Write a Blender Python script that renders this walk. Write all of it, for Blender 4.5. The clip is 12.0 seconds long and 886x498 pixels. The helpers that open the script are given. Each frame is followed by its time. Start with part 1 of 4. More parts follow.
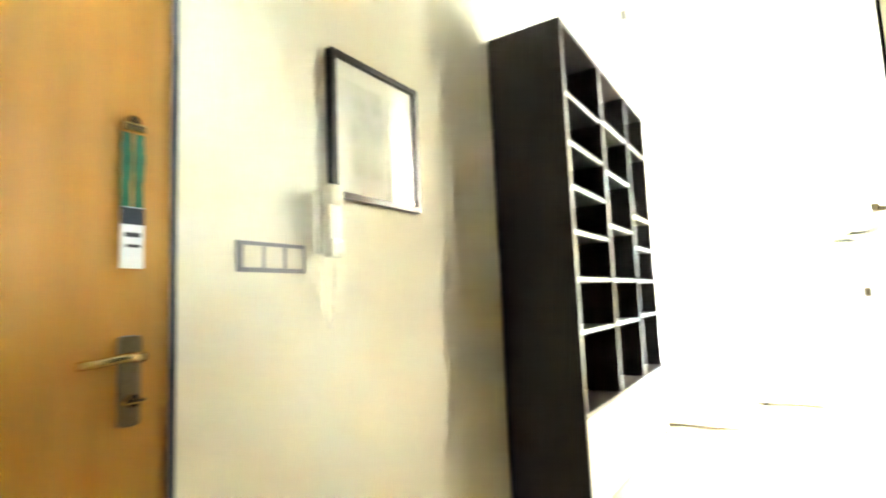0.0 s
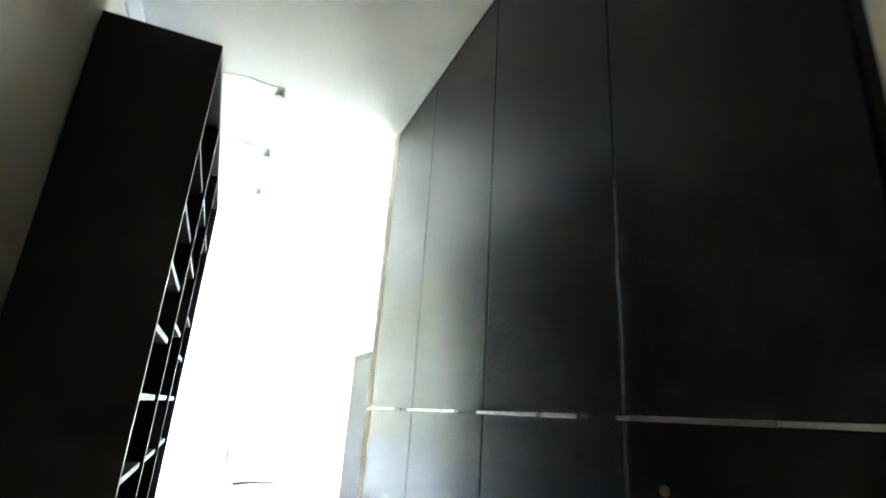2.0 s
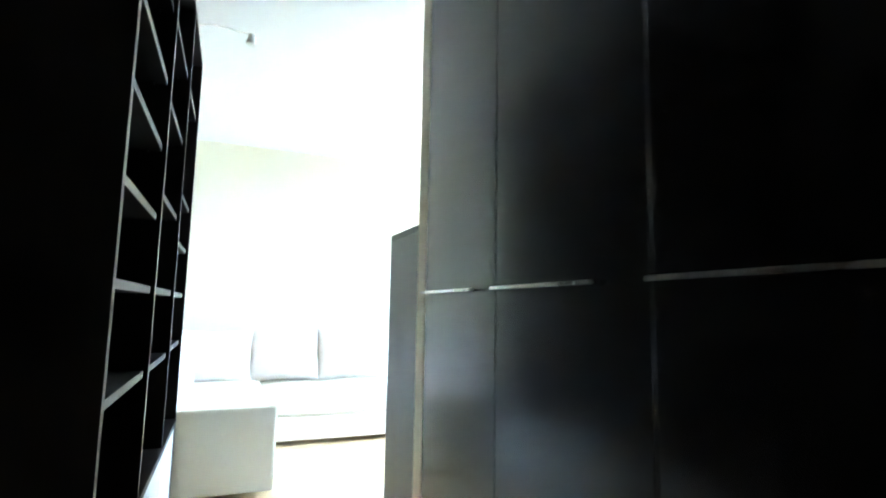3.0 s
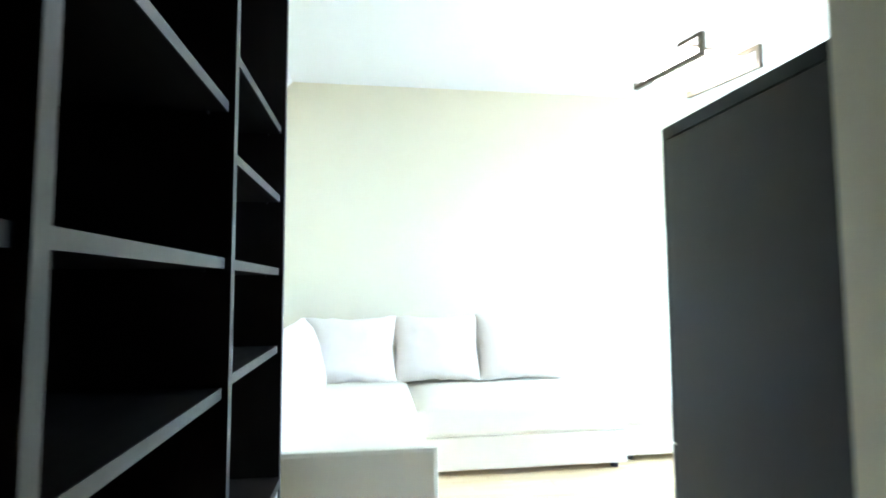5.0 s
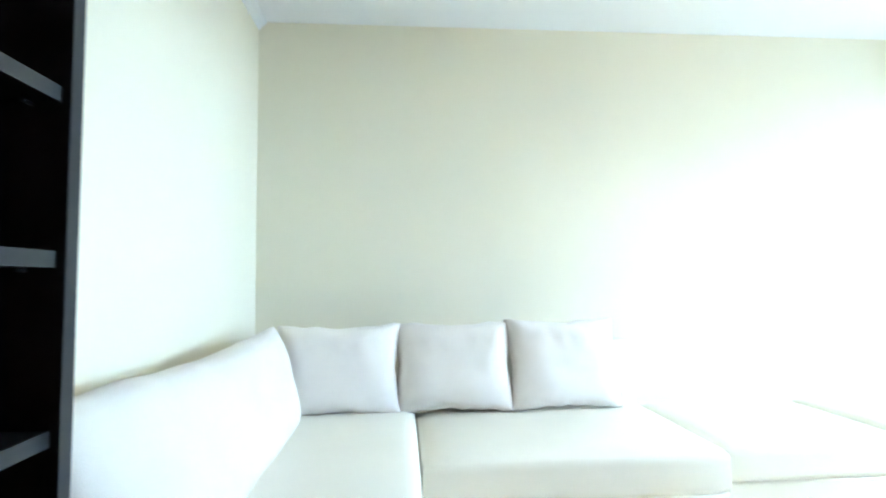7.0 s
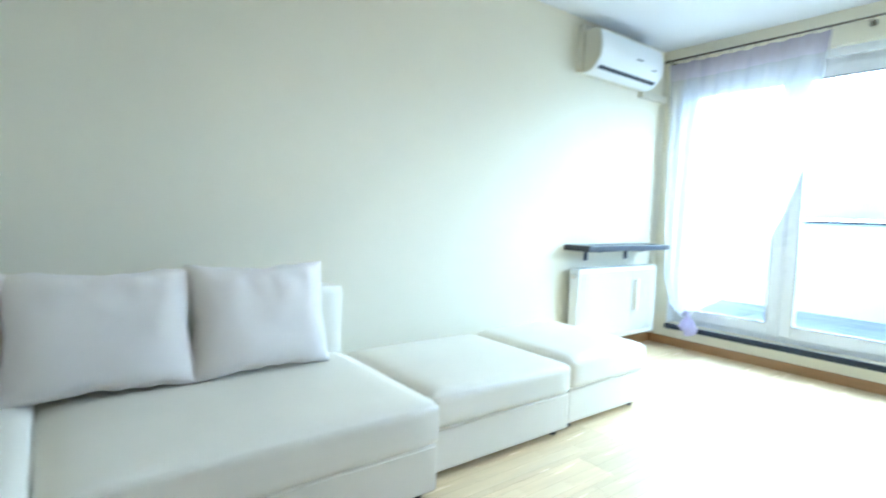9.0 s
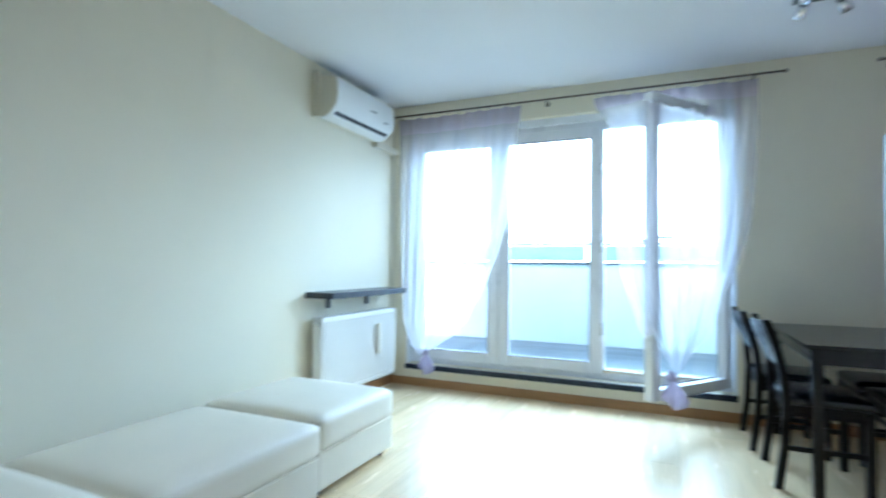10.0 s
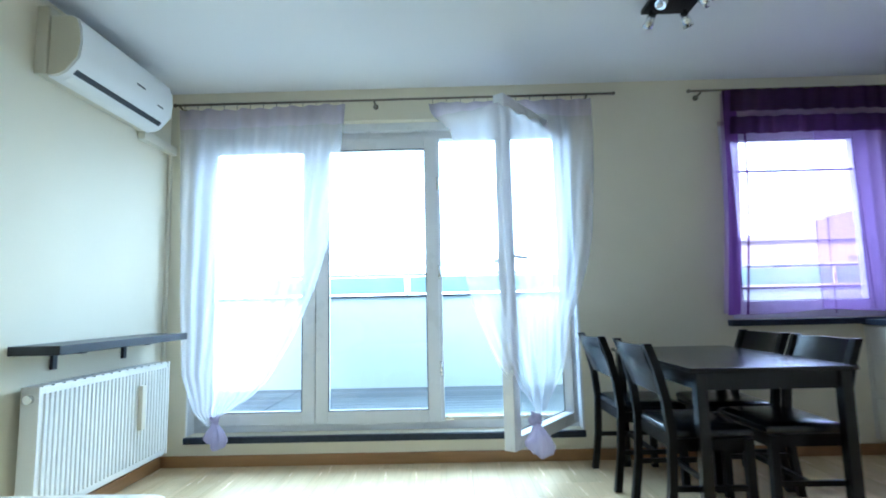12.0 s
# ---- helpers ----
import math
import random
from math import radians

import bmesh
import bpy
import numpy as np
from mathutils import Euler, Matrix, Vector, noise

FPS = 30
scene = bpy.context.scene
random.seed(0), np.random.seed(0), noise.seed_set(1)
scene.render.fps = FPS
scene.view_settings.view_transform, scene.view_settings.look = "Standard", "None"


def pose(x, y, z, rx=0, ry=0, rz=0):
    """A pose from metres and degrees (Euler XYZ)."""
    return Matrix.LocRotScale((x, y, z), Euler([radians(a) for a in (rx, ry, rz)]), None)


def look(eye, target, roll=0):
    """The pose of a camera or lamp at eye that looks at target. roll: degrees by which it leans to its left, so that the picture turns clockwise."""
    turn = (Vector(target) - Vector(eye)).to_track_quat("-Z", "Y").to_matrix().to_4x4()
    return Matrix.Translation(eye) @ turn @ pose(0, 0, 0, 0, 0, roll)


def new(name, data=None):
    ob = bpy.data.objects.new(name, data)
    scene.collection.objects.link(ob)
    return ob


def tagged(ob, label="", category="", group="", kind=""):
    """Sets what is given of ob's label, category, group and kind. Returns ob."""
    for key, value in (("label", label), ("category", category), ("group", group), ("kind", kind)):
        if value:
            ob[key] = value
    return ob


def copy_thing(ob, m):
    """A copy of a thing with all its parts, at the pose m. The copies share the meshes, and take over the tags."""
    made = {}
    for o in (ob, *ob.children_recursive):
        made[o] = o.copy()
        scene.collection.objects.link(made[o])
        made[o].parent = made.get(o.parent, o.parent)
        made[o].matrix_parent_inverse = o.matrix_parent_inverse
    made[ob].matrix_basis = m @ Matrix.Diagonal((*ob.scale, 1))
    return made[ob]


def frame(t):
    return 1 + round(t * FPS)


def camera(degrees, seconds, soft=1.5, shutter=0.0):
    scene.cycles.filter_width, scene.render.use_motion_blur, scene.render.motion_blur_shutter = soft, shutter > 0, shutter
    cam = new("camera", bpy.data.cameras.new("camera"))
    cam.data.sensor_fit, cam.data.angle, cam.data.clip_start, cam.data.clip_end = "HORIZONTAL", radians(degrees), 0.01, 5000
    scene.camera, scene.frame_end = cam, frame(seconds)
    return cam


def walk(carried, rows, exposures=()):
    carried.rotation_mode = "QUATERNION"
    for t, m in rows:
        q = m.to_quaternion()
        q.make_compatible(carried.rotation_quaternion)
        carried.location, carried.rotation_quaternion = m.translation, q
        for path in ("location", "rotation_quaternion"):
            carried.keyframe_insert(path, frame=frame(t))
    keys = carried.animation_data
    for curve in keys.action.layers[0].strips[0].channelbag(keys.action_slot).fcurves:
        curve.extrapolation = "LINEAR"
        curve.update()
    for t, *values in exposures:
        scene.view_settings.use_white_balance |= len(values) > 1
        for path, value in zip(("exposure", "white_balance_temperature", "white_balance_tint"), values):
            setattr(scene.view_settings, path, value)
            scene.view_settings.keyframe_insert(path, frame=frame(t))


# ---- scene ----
cam = camera(81.5, 12.0, soft=1.8, shutter=0.5)
PATH = [
    (0, (6.498, -4.272, 1.047), (4.828, -5.355, 1.246), -2.4),
    (0.5, (6.44, -4.492, 1.064), (4.506, -4.967, 1.248), -2.4),
    (1, (6.353, -4.62, 1.037), (4.361, -4.578, 1.209), 0.8),
    (1.5, (6.172, -4.762, 1.101), (4.253, -4.285, 1.397), 3.6),
    (2, (6.005, -4.851, 1.122), (4.244, -4.135, 1.743), 3.9),
    (2.5, (5.725, -4.862, 1.125), (3.95, -4.087, 1.621), 2.6),
    (3, (5.352, -4.841, 1.081), (3.515, -4.085, 1.313), 1.1),
    (3.5, (5.022, -4.764, 1.079), (3.127, -4.147, 1.243), 0.8),
    (3.7, (4.889, -4.753, 1.078), (2.979, -4.177, 1.225), 0.8),
    (5.3, (3.815, -4.776, 1.079), (1.835, -4.55, 1.242), -0.4),
    (5.5, (3.691, -4.766, 1.08), (1.712, -4.544, 1.265), -0.4),
    (6, (3.422, -4.705, 1.087), (1.442, -4.518, 1.296), 0.2),
    (6.5, (3.232, -4.601, 1.084), (1.246, -4.516, 1.3), -0.2),
    (8.3, (2.729, -4.6, 1.118), (0.887, -3.931, 0.722), 2.7),
    (8.5, (2.66, -4.555, 1.118), (0.876, -3.709, 0.798), 3.1),
    (9, (2.623, -4.484, 1.125), (1.038, -3.271, 0.987), 2.0),
    (9.5, (2.526, -4.405, 1.124), (1.266, -2.852, 1.131), 1.2),
    (10, (2.479, -4.36, 1.126), (1.666, -2.533, 1.191), 0.7),
    (10.5, (2.413, -4.335, 1.091), (2.071, -2.37, 1.236), -0.4),
    (11, (2.352, -4.29, 1.095), (2.262, -2.295, 1.258), -0.7),
    (11.5, (2.18, -3.985, 1.054), (2.152, -1.996, 1.262), -1.6),
    (12, (2.03, -3.634, 1.06), (2.002, -1.646, 1.279), -1.3),
]
EXPOSURES = [(0, 9.55, 6800, 15), (0.5, 8.8, 6540, 15), (1.0, 8.45, 6380, 15), (1.5, 8.2, 5940, 15), (2.0, 7.7, 5630, 14), (2.5, 6.7, 5530, 14), (3.0, 6.15, 5460, 14), (3.5, 5.85, 5460, 14), (5.5, 5.7, 5610, 14), (6.5, 5.3, 5610, 14), (8.3, 4.85, 5510, 14), (9.0, 4.4, 5460, 14), (9.5, 4.0, 5360, 14), (10.0, 3.65, 5310, 14), (10.5, 3.4, 5310, 14), (11.0, 3.45, 5360, 14), (12.0, 3.55, 5460, 14)]
walk(cam, [(t, look(eye, target, roll)) for t, eye, target, roll in PATH], EXPOSURES)

# ---- world, sun and large lights ----
world = bpy.data.worlds.new("overcast_sky")
scene.world = world
world.use_nodes = True
wn = world.node_tree
sky = wn.nodes.new("ShaderNodeTexSky")
sky.sky_type = 'NISHITA'
sky.sun_disc = False
sky.sun_elevation = radians(38)
sky.sun_rotation = radians(170)
sky.air_density, sky.dust_density, sky.ozone_density = 1.0, 4.0, 1.0
wn.nodes["Background"].inputs[1].default_value = 0.06
wn.links.new(sky.outputs[0], wn.nodes["Background"].inputs[0])
sun = new("sun", bpy.data.lights.new("sun", 'SUN'))
sun.data.energy, sun.data.angle, sun.data.color = 0.5, radians(25), (1.0, 0.96, 0.9)
sun.matrix_world = look((0.8, -6, 5), (0, 0, 1.2))


# ---- materials ----
def material(name, color, rough=0.5, metal=0.0, vary=0.08, scale=6.0, bump=0.02, bump_scale=120.0, spec=0.5, stretch=(1, 1, 1), random_vary=0.0, sheen=0.0, coat=0.0, wear=0.06):
    """Principled surface with colour drift at two scales, fine relief and uneven gloss."""
    m = bpy.data.materials.new(name)
    m.use_nodes = True
    t = m.node_tree
    b = t.nodes["Principled BSDF"]
    co = t.nodes.new("ShaderNodeTexCoord")
    mp = t.nodes.new("ShaderNodeMapping")
    mp.inputs["Scale"].default_value = stretch
    t.links.new(co.outputs["Object"], mp.inputs["Vector"])
    n1, n2 = t.nodes.new("ShaderNodeTexNoise"), t.nodes.new("ShaderNodeTexNoise")
    n1.inputs["Scale"].default_value, n1.inputs["Detail"].default_value = scale, 5
    n2.inputs["Scale"].default_value, n2.inputs["Detail"].default_value = bump_scale, 4
    t.links.new(mp.outputs[0], n1.inputs["Vector"])
    t.links.new(mp.outputs[0], n2.inputs["Vector"])
    mix = t.nodes.new("ShaderNodeMath")
    mix.operation = 'MULTIPLY_ADD'
    t.links.new(n2.outputs[0], mix.inputs[0])
    mix.inputs[1].default_value = 0.5
    t.links.new(n1.outputs[0], mix.inputs[2])
    ramp = t.nodes.new("ShaderNodeMapRange")
    ramp.inputs["From Min"].default_value, ramp.inputs["From Max"].default_value = 0.45, 1.05
    ramp.inputs["To Min"].default_value, ramp.inputs["To Max"].default_value = 1 - vary, 1 + vary
    t.links.new(mix.outputs[0], ramp.inputs["Value"])
    value = ramp.outputs[0]
    if random_vary:
        info = t.nodes.new("ShaderNodeObjectInfo")
        r2 = t.nodes.new("ShaderNodeMapRange")
        r2.inputs["To Min"].default_value, r2.inputs["To Max"].default_value = 1 - random_vary, 1 + random_vary
        t.links.new(info.outputs["Random"], r2.inputs["Value"])
        mul = t.nodes.new("ShaderNodeMath")
        mul.operation = 'MULTIPLY'
        t.links.new(value, mul.inputs[0])
        t.links.new(r2.outputs[0], mul.inputs[1])
        value = mul.outputs[0]
    tint = t.nodes.new("ShaderNodeVectorMath")
    tint.operation = 'SCALE'
    tint.inputs[0].default_value = color
    t.links.new(value, tint.inputs["Scale"])
    t.links.new(tint.outputs[0], b.inputs["Base Color"])
    gloss = t.nodes.new("ShaderNodeMapRange")
    gloss.inputs["To Min"].default_value, gloss.inputs["To Max"].default_value = max(0.02, rough - wear), min(1, rough + wear)
    t.links.new(n1.outputs[0], gloss.inputs["Value"])
    t.links.new(gloss.outputs[0], b.inputs["Roughness"])
    b.inputs["Metallic"].default_value = metal
    b.inputs["Specular IOR Level"].default_value = spec
    if sheen:
        b.inputs["Sheen Weight"].default_value = sheen
    if coat:
        b.inputs["Coat Weight"].default_value, b.inputs["Coat Roughness"].default_value = coat, 0.12
    if bump:
        bp = t.nodes.new("ShaderNodeBump")
        bp.inputs["Strength"].default_value, bp.inputs["Distance"].default_value = min(1, bump * 10), 0.002
        t.links.new(n2.outputs[0], bp.inputs["Height"])
        t.links.new(bp.outputs[0], b.inputs["Normal"])
    return m


def sheer(name, color, clear, thread=900.0):
    """Thin woven voile: part of the light goes straight through, part is scattered."""
    m = bpy.data.materials.new(name)
    m.use_nodes = True
    t = m.node_tree
    t.nodes.remove(t.nodes["Principled BSDF"])
    out = t.nodes["Material Output"]
    tr, tl, df = t.nodes.new("ShaderNodeBsdfTransparent"), t.nodes.new("ShaderNodeBsdfTranslucent"), t.nodes.new("ShaderNodeBsdfDiffuse")
    tr.inputs[0].default_value = (*[0.5 + 0.5 * c for c in color], 1)
    tl.inputs[0].default_value = df.inputs[0].default_value = (*color, 1)
    cloth, mix = t.nodes.new("ShaderNodeMixShader"), t.nodes.new("ShaderNodeMixShader")
    t.links.new(tl.outputs[0], cloth.inputs[1])
    t.links.new(df.outputs[0], cloth.inputs[2])
    cloth.inputs[0].default_value = 0.25
    n = t.nodes.new("ShaderNodeTexNoise")
    n.inputs["Scale"].default_value = thread
    r = t.nodes.new("ShaderNodeMapRange")
    r.inputs["To Min"].default_value, r.inputs["To Max"].default_value = max(0, 1 - clear - 0.15), min(1, 1 - clear + 0.15)
    t.links.new(n.outputs[0], r.inputs["Value"])
    t.links.new(r.outputs[0], mix.inputs[0])
    t.links.new(tr.outputs[0], mix.inputs[1])
    t.links.new(cloth.outputs[0], mix.inputs[2])
    t.links.new(mix.outputs[0], out.inputs[0])
    return m


def clear_glass(name, tint=(1, 1, 1)):
    """Pane: mostly clear, with a mirror gloss that grows at a glancing angle."""
    m = bpy.data.materials.new(name)
    m.use_nodes = True
    t = m.node_tree
    t.nodes.remove(t.nodes["Principled BSDF"])
    tr, gl, mix, fr = (t.nodes.new(n) for n in ("ShaderNodeBsdfTransparent", "ShaderNodeBsdfGlossy", "ShaderNodeMixShader", "ShaderNodeLayerWeight"))
    tr.inputs[0].default_value = (*tint, 1)
    gl.inputs["Roughness"].default_value = 0.02
    pw, ad = t.nodes.new("ShaderNodeMath"), t.nodes.new("ShaderNodeMath")
    pw.operation, ad.operation = 'POWER', 'MULTIPLY_ADD'
    fr.inputs[0].default_value = 0.5
    pw.inputs[1].default_value = 5.0
    ad.inputs[1].default_value, ad.inputs[2].default_value = 0.9, 0.035
    t.links.new(fr.outputs["Facing"], pw.inputs[0])
    t.links.new(pw.outputs[0], ad.inputs[0])
    t.links.new(ad.outputs[0], mix.inputs[0])
    t.links.new(tr.outputs[0], mix.inputs[1])
    t.links.new(gl.outputs[0], mix.inputs[2])
    t.links.new(mix.outputs[0], t.nodes["Material Output"].inputs[0])
    return m


def glow(name, color, strength):
    m = bpy.data.materials.new(name)
    m.use_nodes = True
    b = m.node_tree.nodes["Principled BSDF"]
    b.inputs["Base Color"].default_value = (*color, 1)
    b.inputs["Emission Color"].default_value = (*color, 1)
    b.inputs["Emission Strength"].default_value = strength
    return m


def strip_wood(name, light, dark, along_y=True):
    """Three-strip board: narrow strips of different tone with long grain."""
    m = material(name, light, 0.27, vary=0.10, scale=2.2, bump=0.01, bump_scale=60, stretch=(9, 1.0, 1), random_vary=0.10, spec=0.85, wear=0.015)
    t = m.node_tree
    co = t.nodes["Texture Coordinate"]
    bk = t.nodes.new("ShaderNodeTexBrick")
    mp = t.nodes.new("ShaderNodeMapping")
    mp.inputs["Rotation"].default_value = (0, 0, radians(90))
    t.links.new(co.outputs["Object"], mp.inputs["Vector"])
    t.links.new(mp.outputs[0], bk.inputs["Vector"])
    bk.inputs["Color1"].default_value, bk.inputs["Color2"].default_value = (*light, 1), (*dark, 1)
    bk.inputs["Mortar"].default_value = (*[c * 0.72 for c in dark], 1)
    bk.inputs["Scale"].default_value, bk.inputs["Mortar Size"].default_value = 1.0, 0.0006
    bk.inputs["Brick Width"].default_value, bk.inputs["Row Height"].default_value = 0.42, 0.0645
    bk.inputs["Bias"].default_value = -0.45
    tint = t.nodes["Vector Math"]
    t.links.new(bk.outputs[0], tint.inputs[0])
    return m


WALL = material("cream_wall_paint", (0.81, 0.75, 0.59), 0.75, vary=0.03, scale=1.3, bump=0.03, bump_scale=220)
CEIL = material("white_ceiling_paint", (0.82, 0.82, 0.83), 0.85, vary=0.02, scale=1.0, bump=0.02, bump_scale=200)
DARK = material("wenge_laminate", (0.0115, 0.0082, 0.007), 0.38, vary=0.25, scale=5.0, bump=0.02, bump_scale=90, stretch=(9, 9, 0.5), spec=0.28)
DOORDARK = material("wenge_door_laminate", (0.0052, 0.0041, 0.0038), 0.25, vary=0.12, scale=3.0, bump=0.0, bump_scale=90, stretch=(5, 5, 0.5), spec=0.28, wear=0.012)
# the blue in this base colour stands for reflected sky
CABDARK = material("wenge_front_sky_tint", (0.004, 0.0055, 0.0075), 0.4, vary=0.12, scale=3.0, bump=0.01, bump_scale=90, stretch=(5, 5, 0.5), spec=0.22, wear=0.03)
EDGE = material("grey_edge_band", (0.0075, 0.0095, 0.014), 0.46, vary=0.08, scale=20, bump=0.01, spec=0.4)
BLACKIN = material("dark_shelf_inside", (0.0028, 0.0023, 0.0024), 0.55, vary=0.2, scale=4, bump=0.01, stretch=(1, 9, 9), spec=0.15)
OAK = strip_wood("oak_floor_board", (0.84, 0.66, 0.40), (0.775, 0.575, 0.335))
BASEWOOD = material("beech_baseboard", (0.36, 0.19, 0.075), 0.4, vary=0.15, scale=4, bump=0.01, stretch=(1, 1, 12))
DOORWOOD = material("honey_oak_door_veneer", (0.52, 0.235, 0.04), 0.38, vary=0.14, scale=2.2, bump=0.01, bump_scale=70, stretch=(8, 8, 0.7))
PVC = material("white_window_plastic", (0.80, 0.81, 0.83), 0.28, vary=0.02, scale=3, bump=0.0)
GASKET = material("dark_rubber_seal", (0.03, 0.03, 0.03), 0.7, vary=0.1)
GLASS = clear_glass("window_glass")
RAILGLASS = material("teal_frosted_glass", (0.30, 0.52, 0.55), 0.25, vary=0.15, scale=3, bump=0.0)
LEATHER = material("ivory_leatherette", (0.815, 0.765, 0.645), 0.42, vary=0.04, scale=3, bump=0.05, bump_scale=260)
COTTON = material("pale_linen_cushion", (0.80, 0.735, 0.665), 0.85, vary=0.05, scale=5, bump=0.08, bump_scale=420, sheen=0.25)
RUBBER = material("black_plastic_foot", (0.015, 0.015, 0.015), 0.5, vary=0.1)
RADWHITE = material("white_enamel", (0.80, 0.79, 0.75), 0.3, vary=0.02, scale=4, bump=0.0)
ACWHITE = material("white_appliance_plastic", (0.80, 0.80, 0.78), 0.32, vary=0.02, scale=4, bump=0.0)
ACSIDE = material("aged_plastic", (0.66, 0.62, 0.50), 0.4, vary=0.05, scale=4, bump=0.0)
BLACK = material("black_slot", (0.012, 0.012, 0.013), 0.5, vary=0.1)
SLATE = material("dark_stone_sill", (0.026, 0.034, 0.052), 0.32, vary=0.3, scale=40, bump=0.01, bump_scale=200, spec=0.22)
SHELFBLUE = material("dark_grey_shelf_laminate", (0.018, 0.022, 0.031), 0.35, vary=0.15, scale=6, bump=0.01, stretch=(8, 1, 8))
STEEL = material("brushed_steel", (0.62, 0.61, 0.58), 0.28, metal=1.0, vary=0.06, scale=8, bump=0.01)
BRONZE = material("dark_bronze", (0.20, 0.15, 0.09), 0.35, metal=1.0, vary=0.15, scale=12, bump=0.01)
BRASS = material("worn_brass", (0.72, 0.54, 0.24), 0.25, metal=1.0, vary=0.12, scale=14, bump=0.01)
CHROME = material("chrome", (0.75, 0.76, 0.78), 0.12, metal=1.0, vary=0.03, scale=8, bump=0.0)
ROD = material("aged_steel_rod", (0.20, 0.17, 0.13), 0.4, metal=1.0, vary=0.1, scale=12, bump=0.0)
VOILE = sheer("white_lilac_voile", (0.92, 0.92, 0.97), 0.65)
VOILEBAND = sheer("lilac_voile_hem", (0.66, 0.60, 0.74), 0.42)
PURPLE = sheer("purple_voile", (0.45, 0.28, 0.58), 0.78)
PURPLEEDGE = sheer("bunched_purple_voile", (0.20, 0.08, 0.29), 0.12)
PURPLEBAND = sheer("dark_purple_hem_and_fold_shade", (0.085, 0.03, 0.105), 0.18)
KNOTCLOTH = sheer("bunched_lilac_voile", (0.54, 0.49, 0.58), 0.08)
CHAIRWOOD = material("espresso_stained_wood", (0.0045, 0.003, 0.0027), 0.32, vary=0.25, scale=4, bump=0.01, stretch=(9, 9, 0.8), coat=0.05, spec=0.2)
TABLEWOOD = material("espresso_table_wood", (0.006, 0.0042, 0.0038), 0.24, vary=0.25, scale=3, bump=0.01, stretch=(9, 0.8, 9), coat=0.2, spec=0.35)
SEATLEATHER = material("black_leatherette", (0.005, 0.006, 0.009), 0.22, vary=0.1, scale=5, bump=0.02, bump_scale=260, spec=0.55)
KITCHEN = material("cream_kitchen_front", (0.74, 0.71, 0.62), 0.35, vary=0.03, scale=2, bump=0.0)
BASEDOOR = material("white_base_door_lacquer", (0.72, 0.72, 0.72), 0.3, vary=0.03, scale=2, bump=0.0)
LAMPWOOD = material("grey_brown_lamp_frame", (0.13, 0.105, 0.075), 0.4, vary=0.15, scale=10, bump=0.01)
LAMPGLASS = glow("frosted_lamp_glass", (1.0, 0.92, 0.76), 0.6)
PAPER = material("off_white_print_paper", (0.74, 0.72, 0.63), 0.6, vary=0.06, scale=7, bump=0.0)
PRINT = material("pale_green_print", (0.70, 0.69, 0.59), 0.6, vary=0.12, scale=18, bump=0.0)
FRAMEBLACK = material("black_picture_frame", (0.02, 0.016, 0.014), 0.3, vary=0.15)
SWITCHGREY = material("silver_switch_frame", (0.24, 0.235, 0.24), 0.35, metal=0.4, vary=0.05)
IVORY = material("ivory_plastic", (0.74, 0.69, 0.56), 0.35, vary=0.03, scale=4, bump=0.0)
GREENCLOTH = material("green_ribbon", (0.015, 0.13, 0.06), 0.6, vary=0.3, scale=40, bump=0.03)
TAGWHITE = material("white_tag_card", (0.78, 0.78, 0.80), 0.4, vary=0.03)
TAGDARK = material("dark_tag_print", (0.03, 0.03, 0.04), 0.4, vary=0.1)
RENDERWALL = material("white_terrace_render", (0.60, 0.71, 0.73), 0.85, vary=0.05, scale=2, bump=0.06, bump_scale=160)
DECK = material("weathered_grey_decking", (0.19, 0.23, 0.24), 0.7, vary=0.2, scale=5, bump=0.05, bump_scale=60, stretch=(0.7, 9, 9), random_vary=0.2)
FARROOF = material("far_roof_tiles", (0.34, 0.37, 0.42), 0.8, vary=0.1, scale=3)
FARWALL = material("far_facade_render", (0.50, 0.52, 0.56), 0.85, vary=0.06, scale=0.6)
FARGLASS = material("far_window_glass", (0.30, 0.34, 0.38), 0.15, vary=0.1)
GROUND = material("far_ground", (0.16, 0.18, 0.12), 0.9, vary=0.3, scale=0.2)


# ---- helpers of this scene ----
def box(bm, x0, x1, y0, y1, z0, z1, bevel=0.0, segments=2):
    """Adds a box, its edges rounded by bevel."""
    m = Matrix.Translation(((x0 + x1) / 2, (y0 + y1) / 2, (z0 + z1) / 2)) @ Matrix.Diagonal((abs(x1 - x0), abs(y1 - y0), abs(z1 - z0), 1))
    old = set(bm.faces)
    verts = bmesh.ops.create_cube(bm, size=1, matrix=m)["verts"]
    if bevel:
        edges = list({e for v in verts for e in v.link_edges})
        bmesh.ops.bevel(bm, geom=edges, offset=bevel, segments=segments, affect='EDGES', profile=0.6)
    for f in bm.faces:
        if f not in old:
            f.smooth = False
    return bm


def boxes(*rows, bevel=0.0):
    bm = bmesh.new()
    for r in rows:
        box(bm, *r, bevel=bevel)
    return bm


def rod_between(bm, a, b, r0, r1=None, segments=14):
    a, b = Vector(a), Vector(b)
    m = Matrix.Translation((a + b) / 2) @ (b - a).to_track_quat("Z", "Y").to_matrix().to_4x4()
    bmesh.ops.create_cone(bm, cap_ends=True, segments=segments, radius1=r0, radius2=r0 if r1 is None else r1, depth=(b - a).length, matrix=m)
    for f in bm.faces:
        f.smooth = f.smooth or len(f.verts) == 4
    return bm


